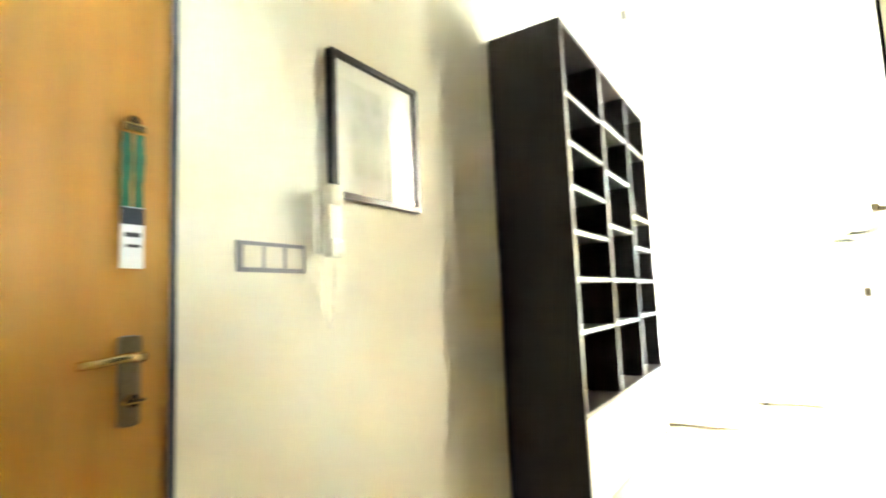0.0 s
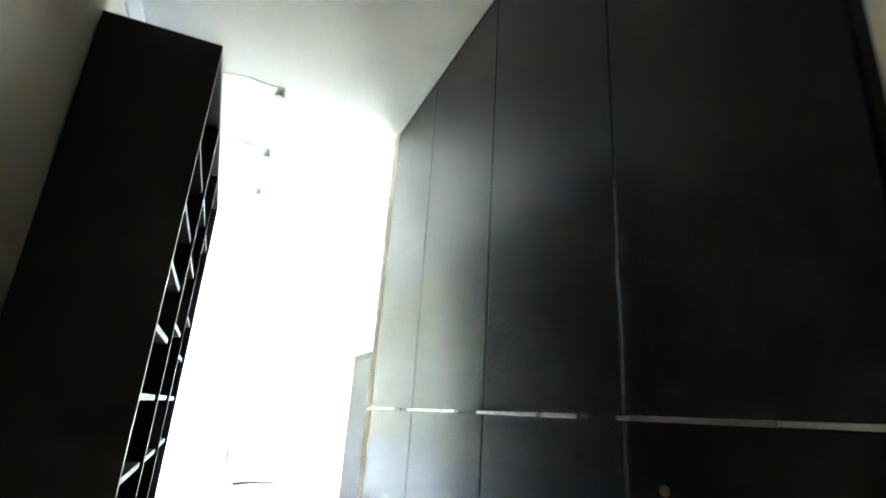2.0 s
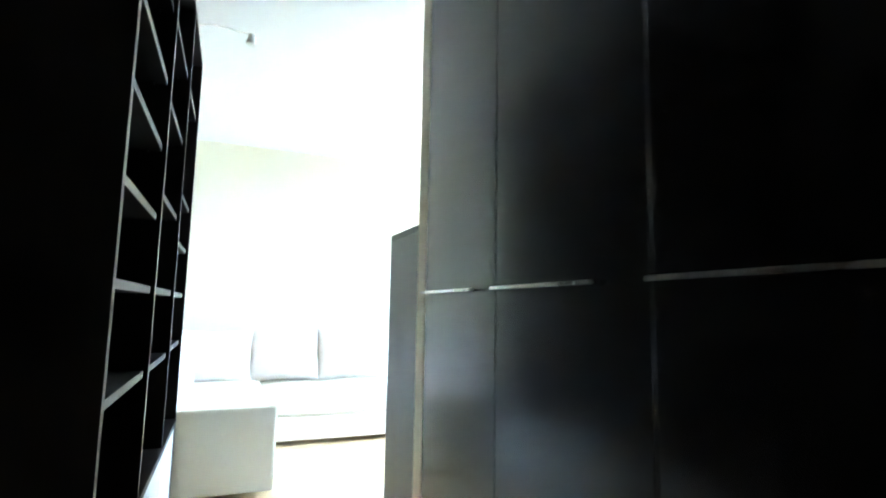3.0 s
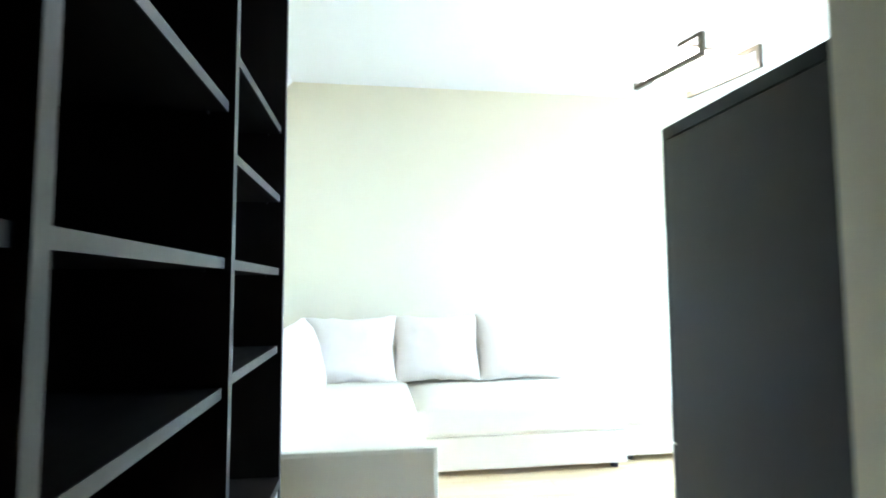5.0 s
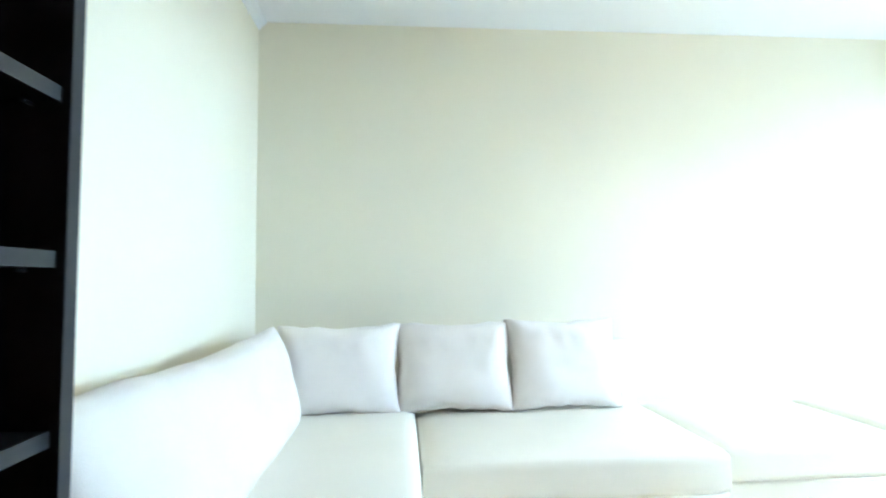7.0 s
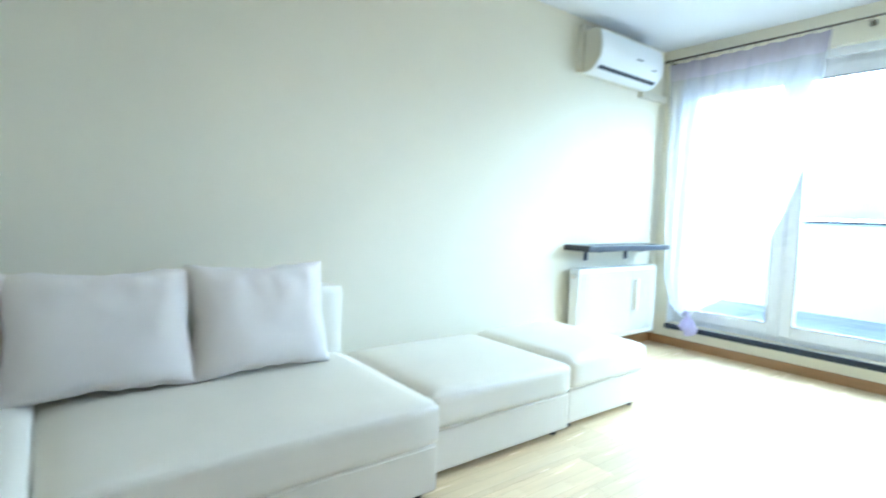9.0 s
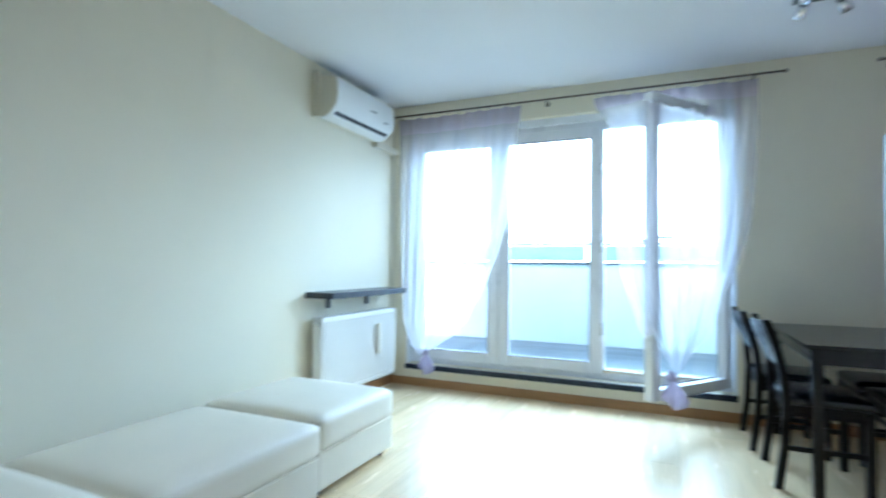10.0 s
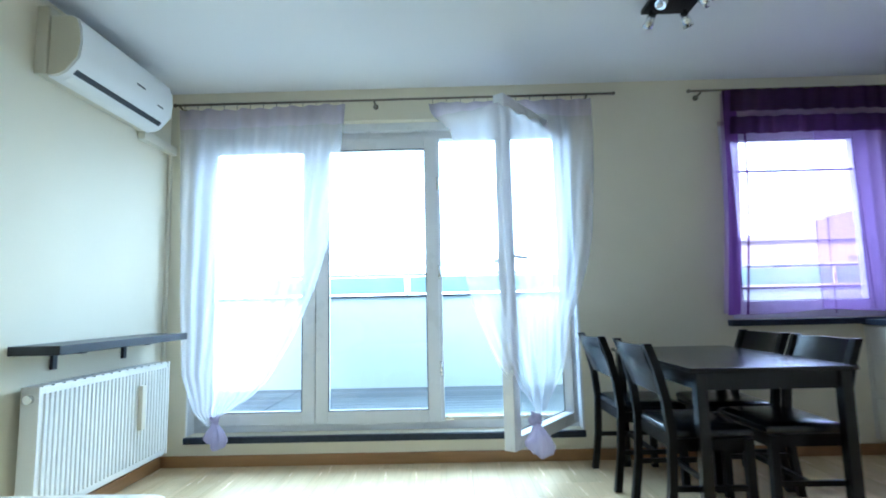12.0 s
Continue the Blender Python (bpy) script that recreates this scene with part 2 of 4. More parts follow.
def ball(bm, c, r, sz=1.0, u=14, v=9):
    bmesh.ops.create_uvsphere(bm, u_segments=u, v_segments=v, radius=r, matrix=Matrix.Translation(c) @ Matrix.Diagonal((1, 1, sz, 1)))
    for f in bm.faces:
        f.smooth = True
    return bm


def tube(bm, points, r, segments=8):
    """A round tube along points."""
    rings = []
    for i, p in enumerate(points):
        p = Vector(p)
        d = (Vector(points[min(i + 1, len(points) - 1)]) - Vector(points[max(i - 1, 0)])).normalized()
        q = d.to_track_quat("Z", "Y")
        rings.append([bm.verts.new(p + q @ Vector((r * math.cos(k * 2 * math.pi / segments), r * math.sin(k * 2 * math.pi / segments), 0))) for k in range(segments)])
    for a, b in zip(rings, rings[1:]):
        for k in range(segments):
            bm.faces.new((a[k], a[(k + 1) % segments], b[(k + 1) % segments], b[k])).smooth = True
    bm.faces.new(rings[0][::-1])
    bm.faces.new(rings[-1])
    return bm


def mesh_of(name, bm, mat, smooth=None):
    me = bpy.data.meshes.new(name)
    bmesh.ops.recalc_face_normals(bm, faces=bm.faces)
    bm.to_mesh(me)
    bm.free()
    for m in mat if isinstance(mat, (list, tuple)) else [mat]:
        me.materials.append(m)
    if smooth is not None:
        for p in me.polygons:
            p.use_smooth = True
        me.set_sharp_from_angle(angle=radians(smooth))
    return me


def part(name, bm, mat, parent, label="", smooth=None):
    ob = new(name, mesh_of(name, bm, mat, smooth))
    ob.parent = parent
    return tagged(ob, label)


def thing(name, label, category, x=0.0, y=0.0, z=0.0, rz=0.0, group="", kind=""):
    """An Empty at the thing's base, to which its parts are hung."""
    ob = new(name)
    ob.empty_display_size = 0.1
    ob.matrix_world = pose(x, y, z, 0, 0, rz)
    return tagged(ob, label, category, group, kind)


def solid(name, bm, mat, label, category, x=0.0, y=0.0, z=0.0, rz=0.0, group="", kind="", smooth=None):
    """A thing of one mesh."""
    ob = new(name, mesh_of(name, bm, mat, smooth))
    ob.matrix_world = pose(x, y, z, 0, 0, rz)
    return tagged(ob, label, category, group, kind)


# ---- the large structure ----
H = 2.66          # ceiling
SY = -5.46        # south wall face
EX = 7.10         # east end of the hall
solid("wall_west", boxes((-0.22, 0, SY - 0.2, 0.30, 0, H)), WALL, "plain cream painted living room wall", "wall", kind="structure")
WX0, WX1, WZ0, WZ1 = 0.17, 2.92, 0.20, 2.42   # terrace window opening
KX0, KX1, KZ0, KZ1 = 3.985, 5.12, 0.92, 2.34   # kitchen window opening
solid("wall_north", boxes((0, WX0, 0, 0.30, 0, H), (WX0, WX1, 0, 0.30, 0, WZ0), (WX0, WX1, 0, 0.30, WZ1, H), (WX1, KX0, 0, 0.30, 0, H),
                          (KX0, KX1, 0, 0.30, 0, KZ0), (KX0, KX1, 0, 0.30, KZ1, H), (KX1, 5.75, 0, 0.30, 0, H)), WALL,
      "cream painted outer wall with two window openings", "wall", kind="structure")
DX0, DX1, DZ = 5.828, 6.768, 2.06               # entrance door opening
solid("wall_south", boxes((0, DX0 - 0.0, SY - 0.2, SY, 0, H), (DX0, DX1, SY - 0.2, SY, DZ, H), (DX1, EX + 0.2, SY - 0.2, SY, 0, H)), WALL,
      "cream painted wall along hall and living room", "wall", kind="structure")
solid("wall_east", boxes((EX, EX + 0.2, SY, -2.3, 0, H)), WALL, "plain cream wall at the end of the hall", "wall", kind="structure")
HW = (6.40, 6.70, 1.80, 2.02)                 # small high opening, added out of view to light the hall
solid("wall_hall_end", boxes((5.62, HW[0], -2.5, -2.3, 0, H), (HW[1], EX, -2.5, -2.3, 0, H), (HW[0], HW[1], -2.5, -2.3, 0, HW[2]), (HW[0], HW[1], -2.5, -2.3, HW[3], H)), WALL, "plain cream wall closing the side passage", "wall", kind="structure")
solid("wall_kitchen_east", boxes((5.62, 5.75, -2.3, 0, 0, H)), WALL, "plain cream kitchen wall", "wall", kind="structure")
PX0, PX1, WY = 3.385, 5.80, -4.14            # the block that holds the wardrobe
for nm, r in (("wall_pier_west", (PX0, PX0 + 0.09, WY, -2.93, 0, H)), ("wall_pier_east", (PX1 - 0.095, PX1, WY, -2.5, 0, H)), ("wall_behind_wardrobe", (PX0 + 0.09, PX1 - 0.095, -3.5, -3.15, 0, H))):
    solid(nm, boxes(r), WALL, "cream partition wall beside the built-in wardrobe", "wall", kind="structure")
solid("ceiling", boxes((-0.22, EX + 0.2, SY - 0.2, 0.30, H, H + 0.2)), CEIL, "smooth white painted ceiling", "ceiling", kind="structure")
solid("sub_floor", boxes((-0.22, EX + 0.2, SY - 0.2, 0.30, -0.2, -0.014)), GASKET, "screed under the floor boards", "floor", kind="structure")
cv = bmesh.new()
rows = [[cv.verts.new((x, SY + 0.001 + a, H - 0.001 - b)) for a, b in ((0, 0), (0.05, 0), (0.046, 0.010), (0.026, 0.026), (0.010, 0.046), (0, 0.05))] for x in (0.002, DX1 + 0.3)]
for k in range(6):
    cv.faces.new((rows[0][k], rows[0][(k + 1) % 6], rows[1][(k + 1) % 6], rows[1][k]))
cv.faces.new(rows[0])
cv.faces.new(rows[1][::-1])
solid("trim", cv, CEIL, "narrow white coving between wall and ceiling", "coving", kind="structure")
bb = thing("baseboard", "brown wooden baseboard along the walls", "baseboard", kind="structure")
for r in ((0.0, 5.62, -0.016, 0, 0, 0.075), (0, 0.016, -5.44, -0.016, 0, 0.075), (0.016, 2.32, SY, SY + 0.016, 0, 0.075), (4.19, 5.826, SY, SY + 0.016, 0, 0.075), (PX0 + 0.09, PX0 + 0.102, -3.15, -2.93, 0, 0.075),
          (PX1, PX1 + 0.014, WY, -2.5, 0, 0.075)):
    part("baseboard_run", boxes(r, bevel=0.004), BASEWOOD, bb)


# ---- terrace window and door ----
def sash(parent, w, h, name="sash", x=0.0, y=0.0, z=0.0, f=0.075, d=0.07):
    """One glazed leaf, lower left corner at x, y, z; its pane hangs under it."""
    bm = boxes((x, x + f, y, y + d, z, z + h), (x + w - f, x + w, y, y + d, z, z + h), (x + f, x + w - f, y, y + d, z, z + f), (x + f, x + w - f, y, y + d, z + h - f, z + h), bevel=0.006)
    s = part(name, bm, PVC, parent)
    g = part("pane", boxes((x + f - 0.004, x + w - f + 0.004, y + d / 2 - 0.006, y + d / 2 + 0.006, z + f - 0.004, z + h - f + 0.004)), GLASS, s, "clear glass pane")
    g.visible_shadow = False
    part("seal", boxes((x + f, x + w - f, y - 0.001, y + 0.004, z + f, z + f + 0.006), (x + f, x + w - f, y - 0.001, y + 0.004, z + h - f - 0.006, z + h - f),
                       (x + f, x + f + 0.006, y - 0.001, y + 0.004, z + f, z + h - f), (x + w - f - 0.006, x + w - f, y - 0.001, y + 0.004, z + f, z + h - f)), GASKET, s)
    return s


win = thing("window_1", "white plastic terrace window, one leaf open inward", "window", kind="structure")
FY = 0.10
part("window_frame", boxes((WX0, WX0 + 0.06, FY, FY + 0.08, WZ0, 2.36), (WX1 - 0.06, WX1, FY, FY + 0.08, WZ0, 2.36), (WX0 + 0.06, WX1 - 0.06, FY, FY + 0.08, WZ0, WZ0 + 0.06),
                           (WX0 + 0.06, WX1 - 0.06, FY, FY + 0.08, 2.30, 2.36), (1.03, 1.07, FY, FY + 0.08, WZ0 + 0.06, 2.30), (1.925, 1.965, FY, FY + 0.08, WZ0 + 0.06, 2.30), bevel=0.004), PVC, win)
part("roller_shutter_box", boxes((WX0, WX1, FY - 0.04, 0.28, 2.36, WZ1), bevel=0.004), PVC, win)
part("threshold", boxes((1.965, WX1 - 0.06, FY - 0.01, FY + 0.09, WZ0 + 0.06, WZ0 + 0.085), bevel=0.003), STEEL, win)
sash(win, 0.832, 2.07, x=WX0 + 0.045, y=FY - 0.02, z=WZ0 + 0.045, f=0.09)
sash(win, 0.89, 2.07, x=1.053, y=FY - 0.02, z=WZ0 + 0.045, f=0.09)
for z in (0.62, 1.30, 1.95):
    part("hinge", rod_between(bmesh.new(), (1.948, FY - 0.03, z - 0.05), (1.948, FY - 0.03, z + 0.05), 0.009), STEEL, win)
part("window_sill", boxes((WX0 - 0.0, WX1, -0.03, FY + 0.0, WZ0 - 0.045, WZ0 - 0.002), bevel=0.004), SLATE, win, "dark polished stone sill")
for x in (WX0, WX1 - 0.012):
    part("reveal_strip", boxes((x, x + 0.012, 0.002, FY, WZ0, 2.36)), PVC, win)
door = thing("door_2", "white glazed terrace door leaf swung open into the room", "door", 2.865, 0.06, WZ0 + 0.045, 180 + 54, kind="structure")
sash(door, 0.90, 2.07, "door_leaf", 0, -0.035, 0)
hd = part("door_handle", boxes((0.84, 0.875, -0.055, -0.035, 0.95, 1.12), bevel=0.006), PVC, door, "white lever handle")
part("lever", boxes((0.73, 0.87, -0.085, -0.068, 1.06, 1.082), (0.848, 0.868, -0.085, -0.05, 1.06, 1.082), bevel=0.005), STEEL, hd)
part("stay_bar", rod_between(bmesh.new(), (0.70, 0.05, 1.09), (0.885, 0.05, 1.09), 0.009), STEEL, door, "grey handle on the outer side")

# unseen window, added so that daylight reaches the hall walls
hw = thing("window_3", "unseen white window added to let daylight into the hall", "window", kind="structure")
sash(hw, HW[1] - HW[0], HW[3] - HW[2], x=HW[0], y=-2.42, z=HW[2], f=0.03)

# terrace: decking, parapet and glass rail
deck = thing("terrace_floor", "weathered grey wooden terrace decking", "decking", kind="structure")
deck_mesh = mesh_of("deck_board", boxes((-1.6, 1.6, 0, 0.112, -0.025, 0), bevel=0.004), DECK)
for i in range(16):
    for j in range(3):
        o = new("deck_board", deck_mesh)
        o.parent = deck
        o.location = (-1.2 + j * 3.21, 0.32 + i * 0.12, 0.205)
solid("terrace_slab", boxes((-3.2, 8.0, 0.30, 2.5, -0.3, 0.178)), RENDERWALL, "concrete terrace slab under the decking", "slab", kind="structure")
PY = 1.95
par = thing("terrace_parapet", "white rendered terrace parapet with a glazed rail on top", "parapet", kind="structure")
part("parapet_wall", boxes((-3.2, 8.0, PY, PY + 0.16, 0.15, 1.16)), RENDERWALL, par)
part("coping", boxes((-3.2, 8.0, PY - 0.03, PY + 0.19, 1.16, 1.185), bevel=0.004), SLATE, par, "dark metal coping")
for k in range(7):
    x0 = -3.1 + k * 1.55
    part("rail_glass", boxes((x0 + 0.03, x0 + 1.52, PY + 0.07, PY + 0.082, 1.205, 1.385)), RAILGLASS, par, "teal tinted glass strip")
    part("post", boxes((x0 - 0.012, x0 + 0.012, PY + 0.06, PY + 0.09, 1.185, 1.40)), STEEL, par)
part("handrail", rod_between(bmesh.new(), (-3.2, PY + 0.076, 1.41), (8.0, PY + 0.076, 1.41), 0.018), STEEL, par)
for x in (-3.3, 8.0):
    solid("terrace_side_wall", boxes((x, x + 0.1, 0.30, 2.2, 0.1, 2.0)), RENDERWALL, "white rendered side wall of the terrace", "wall", kind="structure")

# distance
bd = bmesh.new()
q = [bd.verts.new(p) for p in ((-420, 170, -10), (420, 170, -10), (420, 170, 260), (-420, 170, 260))]
bd.faces.new(q)
solid("backdrop", bd, glow("bright_overcast_sky", (0.60, 0.86, 1.0), 1.0), "bright white overcast sky", "sky", kind="structure")
solid("ground", boxes((-900, 900, 3.0, 900, -9.2, -9.0)), GROUND, "far green and grey ground below the terrace", "ground", kind="structure")


def far_house(x, y, w, d, h, roof, floors, cols, gable=False):
    """A house with windows on its near face; gable: the ridge runs away from the viewer."""
    t = thing("apartment_building", "pale rendered house with a grey pitched roof", "house", x, y, -9)
    part("wall", boxes((0, w, 0, d, 0, h)), FARWALL, t)
    bm = bmesh.new()
    a, b = ((w / 2, -0.5, h + roof), (w / 2, d + 0.5, h + roof)) if gable else ((-0.5, d / 2, h + roof), (w + 0.5, d / 2, h + roof))
    v = [bm.verts.new(p) for p in ((-0.5, -0.5, h), (w + 0.5, -0.5, h), (w + 0.5, d + 0.5, h), (-0.5, d + 0.5, h), a, b)]
    for f in ((0, 1, 4), (2, 3, 5), (0, 4, 5, 3), (1, 2, 5, 4), (0, 3, 2, 1)) if gable else ((0, 1, 5, 4), (2, 3, 4, 5), (0, 4, 3), (1, 2, 5), (0, 3, 2, 1)):
        bm.faces.new([v[i] for i in f])
    part("roof", bm, FARROOF, t)
    wm = mesh_of("window", boxes((0, 1.1, -0.04, 0.05, 0, 1.4)), FARGLASS)
    for i in range(cols):
        for j in range(floors):
            o = new("window", wm)
            o.parent = t
            o.location = ((i + 0.5) * w / cols - 0.55, 0, 1 + j * h / floors)
    part("balcony_slab", boxes((0.5, w - 0.5, -1.2, -0.002, h * 0.75 - 0.1, h * 0.75)), FARWALL, t)


far_house(23.3, 34, 26, 12, 14.2, 3.2, 4, 8, True)
far_house(-34, 52, 30, 12, 7.6, 2.4, 3, 8)


# ---- curtains ----
def sheet(name, fn, nu, nv, mat, parent, label="", band=None, thickness=0.0):
    """A cloth sheet from fn(u, v); v runs down. band: a second material down to that v."""
    bm = bmesh.new()
    g = [[bm.verts.new(fn(i / nu, j / nv)) for i in range(nu + 1)] for j in range(nv + 1)]
    for j in range(nv):
        for i in range(nu):
            f = bm.faces.new((g[j][i], g[j][i + 1], g[j + 1][i + 1], g[j + 1][i]))
            f.material_index = 1 if band and (j + 0.5) / nv < band else 0
    ob = part(name, bm, [mat, VOILEBAND] if mat is VOILE else [mat, PURPLEBAND], parent, label, smooth=180)
    return ob


def ease(a, b, t):
    t = max(0.0, min(1.0, (t - a) / (b - a)))
    return t * t * (3 - 2 * t)


RZ, RY = 2.54, -0.085                         # terrace curtain rod
rodt = thing("curtain_rod", "thin aged metal curtain rod on brackets", "curtain rod", 0, 0, 0)
part("rod", rod_between(bmesh.new(), (0.08, RY, RZ), (3.21, RY, RZ), 0.008), ROD, rodt)
for x in (0.07, 3.22):
    part("finial", ball(bmesh.new(), (x, RY, RZ), 0.014), ROD, rodt)
for x in (0.105, 1.51, 3.03):
    b = bmesh.new()
    rod_between(b, (x, -0.001, RZ - 0.02), (x, RY, RZ - 0.012), 0.007)
    rod_between(b, (x, -0.001, RZ - 0.02), (x, -0.008, RZ - 0.02), 0.02)
    part("bracket", b, ROD, rodt)
rodk = thing("curtain_rod", "thin aged metal curtain rod above the kitchen window", "curtain rod", 0, 0, 0)
part("rod", rod_between(bmesh.new(), (3.765, RY, RZ), (5.40, RY, RZ), 0.008), ROD, rodk)
part("finial", ball(bmesh.new(), (3.755, RY, RZ), 0.014), ROD, rodk)
for x in (3.84, 5.30):
    b = bmesh.new()
    rod_between(b, (x, -0.001, RZ - 0.02), (x, RY, RZ - 0.012), 0.007)
    rod_between(b, (x, -0.001, RZ - 0.02), (x, -0.008, RZ - 0.02), 0.02)
    part("bracket", b, ROD, rodk)


def curtain_rings(parent, x0, x1, n):
    for i in range(n):
        x = x0 + (x1 - x0) * i / (n - 1)
        b = bmesh.new()
        tube(b, [(x, RY + 0.012 * math.cos(a), RZ - 0.004 + 0.014 * math.sin(a)) for a in np.linspace(0, 6.28, 13)], 0.0016, 5)
        rod_between(b, (x, RY, RZ - 0.018), (x, RY, RZ - 0.045), 0.0022)
        part("curtain_clip", b, ROD, parent)


left = thing("curtain", "sheer white-lilac voile curtain knotted near its hem", "curtain", group="terrace curtains")


def left_sheet(u, v):
    z = RZ - 0.04 - v * 2.20
    xl = float(np.interp(v, (0, 0.3, 0.6, 0.85, 0.96, 1), (0.11, 0.125, 0.155, 0.205, 0.30, 0.40)))
    xr = float(np.interp(v, (0, 0.18, 0.45, 0.6, 0.75, 0.87, 0.94, 0.98, 1), (1.31, 1.27, 1.19, 1.09, 0.95, 0.79, 0.66, 0.55, 0.47)))
    f = 1 - 0.8 * ease(0.55, 1, v)
    x = xl + (max(xr, xl + 0.05) - xl) * u
    y = RY - 0.02 - 0.06 * ease(0, 1, v) + f * (0.016 * math.sin(u * 62 + 1.5 * math.sin(3 * v)) + 0.009 * math.sin(u * 27 + 2 * v)) + 0.02 * math.sin(5 * u + 3 * v)
    z += 0.06 * ease(0.86, 1.0, v) * u ** 1.4
    return x, y, z


sheet("cloth", left_sheet, 120, 46, VOILE, left, band=0.06)
curtain_rings(left, 0.14, 1.28, 13)


def knot(parent, x, y, z, s=1.0):
    b = bmesh.new()
    ball(b, (x, y, z), 0.032 * s, 1.0, 16, 10)
    for v in b.verts:
        v.co += (v.co - Vector((x, y, z))) * 0.25 * math.sin(17 * v.co.x * 7 + 90 * v.co.z)
    part("knot", b, KNOTCLOTH, parent)

    def tail(u, v):
        a = u * 2 * math.pi
        r = s * (0.013 + 0.046 * ease(0, 0.8, v) - 0.010 * ease(0.8, 1, v)) * (1 + 0.26 * math.sin(5 * a + 4 * v) * (0.3 + v) + 0.08 * math.sin(11 * a))
        return x + r * math.cos(a) + 0.02 * v, y + r * 0.7 * math.sin(a), z - 0.012 - s * 0.15 * v + 0.022 * math.sin(2 * a + 1) * v
    bm = bmesh.new()
    g = [[bm.verts.new(tail(i / 36, j / 10)) for i in range(36)] for j in range(11)]
    for j in range(10):
        for i in range(36):
            bm.faces.new((g[j][i], g[j][(i + 1) % 36], g[j + 1][(i + 1) % 36], g[j + 1][i]))
    part("tail", bm, KNOTCLOTH, parent, smooth=180)


knot(left, 0.44, -0.15, 0.35, 1.1)
right = thing("curtain", "sheer lilac voile curtain hung over the open door", "curtain", group="terrace curtains")
HX, HY, FX, FRY = 2.865, 0.06, 2.336, -0.668    # door leaf: hinge and free edge


def right_sheet(u, v):
    z = RZ - 0.04 - v * 2.08
    xl = 1.90 + 0.16 * ease(0.0, 0.18, v) + 0.40 * max(0.0, (v - 0.12) / 0.88) ** 3.2
    xr = 3.05 - 0.05 * ease(0.1, 0.6, v) - 0.45 * max(0.0, (v - 0.45) / 0.55) ** 1.6
    x = xl + (xr - xl) * u
    lx = (x - FX) / (HX - FX)
    out = FRY + (HY - FRY) * max(0.0, min(1.0, lx)) if x > FX else FRY + (FX - x) / 0.40 * 0.50
    out = min(out - 0.10, -0.11)
    k = ease(0.0, 0.15, v)
    end = ease(0.72, 1.0, v)
    y = RY - 0.015 + (out - RY + 0.015) * k
    y = y * (1 - end) + (-0.66 + 0.05 * math.sin(20 * u)) * end
    f = 1 - 0.55 * end
    y += f * (0.011 * math.sin(u * 60 + 2 * math.sin(4 * v)) + 0.008 * math.sin(u * 29 + 1))
    return x, y, z + 0.18 * ease(0.85, 1, v) * abs(u - 0.55)


sheet("cloth", right_sheet, 120, 50, VOILE, right, band=0.06)
curtain_rings(right, 1.93, 3.02, 12)
knot(right, 2.48, -0.70, 0.43, 1.15)

kc = thing("curtain", "short purple voile curtain with a dark double hem", "curtain")


def purple_sheet(u0, u1, v0, v1, y0, amp, ph):
    def fn(u, v):
        uu, vv = u0 + (u1 - u0) * u, v0 + (v1 - v0) * v
        x = 3.962 + 1.31 * uu + 0.02 * math.sin(3 * vv + 5 * uu) - 0.10 * vv * (1 - uu)
        y = y0 + amp * math.sin(uu * 74 + 2.2 * math.sin(2.5 * vv) + ph) + 0.6 * amp * math.sin(uu * 31 + vv + ph) - 0.02 * vv
        return x, y, 2.515 - 1.55 * vv - 0.014 * math.sin(9 * uu + ph) * vv
    return fn


def purple_part(name, args, nu, nv, mat, label=""):
    fn = purple_sheet(*args)
    bm = bmesh.new()
    g = [[bm.verts.new(fn(i / nu, j / nv)) for i in range(nu + 1)] for j in range(nv + 1)]
    for j in range(nv):
        for i in range(nu):
            bm.faces.new((g[j][i], g[j][i + 1], g[j + 1][i + 1], g[j + 1][i]))
    part(name, bm, mat, kc, label, smooth=180)


purple_part("cloth", (0.0, 1.0, 0.0, 1.0, -0.105, 0.013, 0.0), 150, 24, PURPLE)
purple_part("overlap", (0.46, 1.0, 0.16, 0.995, -0.135, 0.012, 1.0), 70, 20, PURPLE, "second layer of the purple voile")
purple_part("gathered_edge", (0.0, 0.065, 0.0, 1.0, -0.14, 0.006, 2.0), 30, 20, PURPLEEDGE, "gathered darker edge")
purple_part("heading", (0.0, 1.0, 0.0, 0.10, -0.15, 0.010, 0.5), 150, 5, PURPLEBAND, "dark purple heading band")
purple_part("hem_band", (0.0, 1.0, 0.125, 0.205, -0.15, 0.010, 0.5), 150, 4, PURPLEBAND, "dark purple band")
# thin strips in the dark hem colour paint the shade along the folds
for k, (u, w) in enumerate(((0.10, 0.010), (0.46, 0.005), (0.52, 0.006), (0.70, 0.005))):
    purple_part("fold_shade", (u, u + w, 0.12 if k == 0 else 0.45, 1.0, -0.128, 0.008, 1.3 * k), 3, 20, PURPLEBAND)

# kitchen window
kw = thing("window_2", "white plastic kitchen window behind the purple curtain", "window", kind="structure")
part("window_frame", boxes((KX0, KX0 + 0.06, 0.10, 0.18, KZ0, KZ1), (KX1 - 0.06, KX1, 0.10, 0.18, KZ0, KZ1), (KX0 + 0.06, KX1 - 0.06, 0.10, 0.18, KZ0, KZ0 + 0.06),
                           (KX0 + 0.06, KX1 - 0.06, 0.10, 0.18, KZ1 - 0.06, KZ1), bevel=0.004), PVC, kw)
sash(kw, KX1 - KX0 - 0.09, KZ1 - KZ0 - 0.09, x=KX0 + 0.045, y=0.08, z=KZ0 + 0.045)
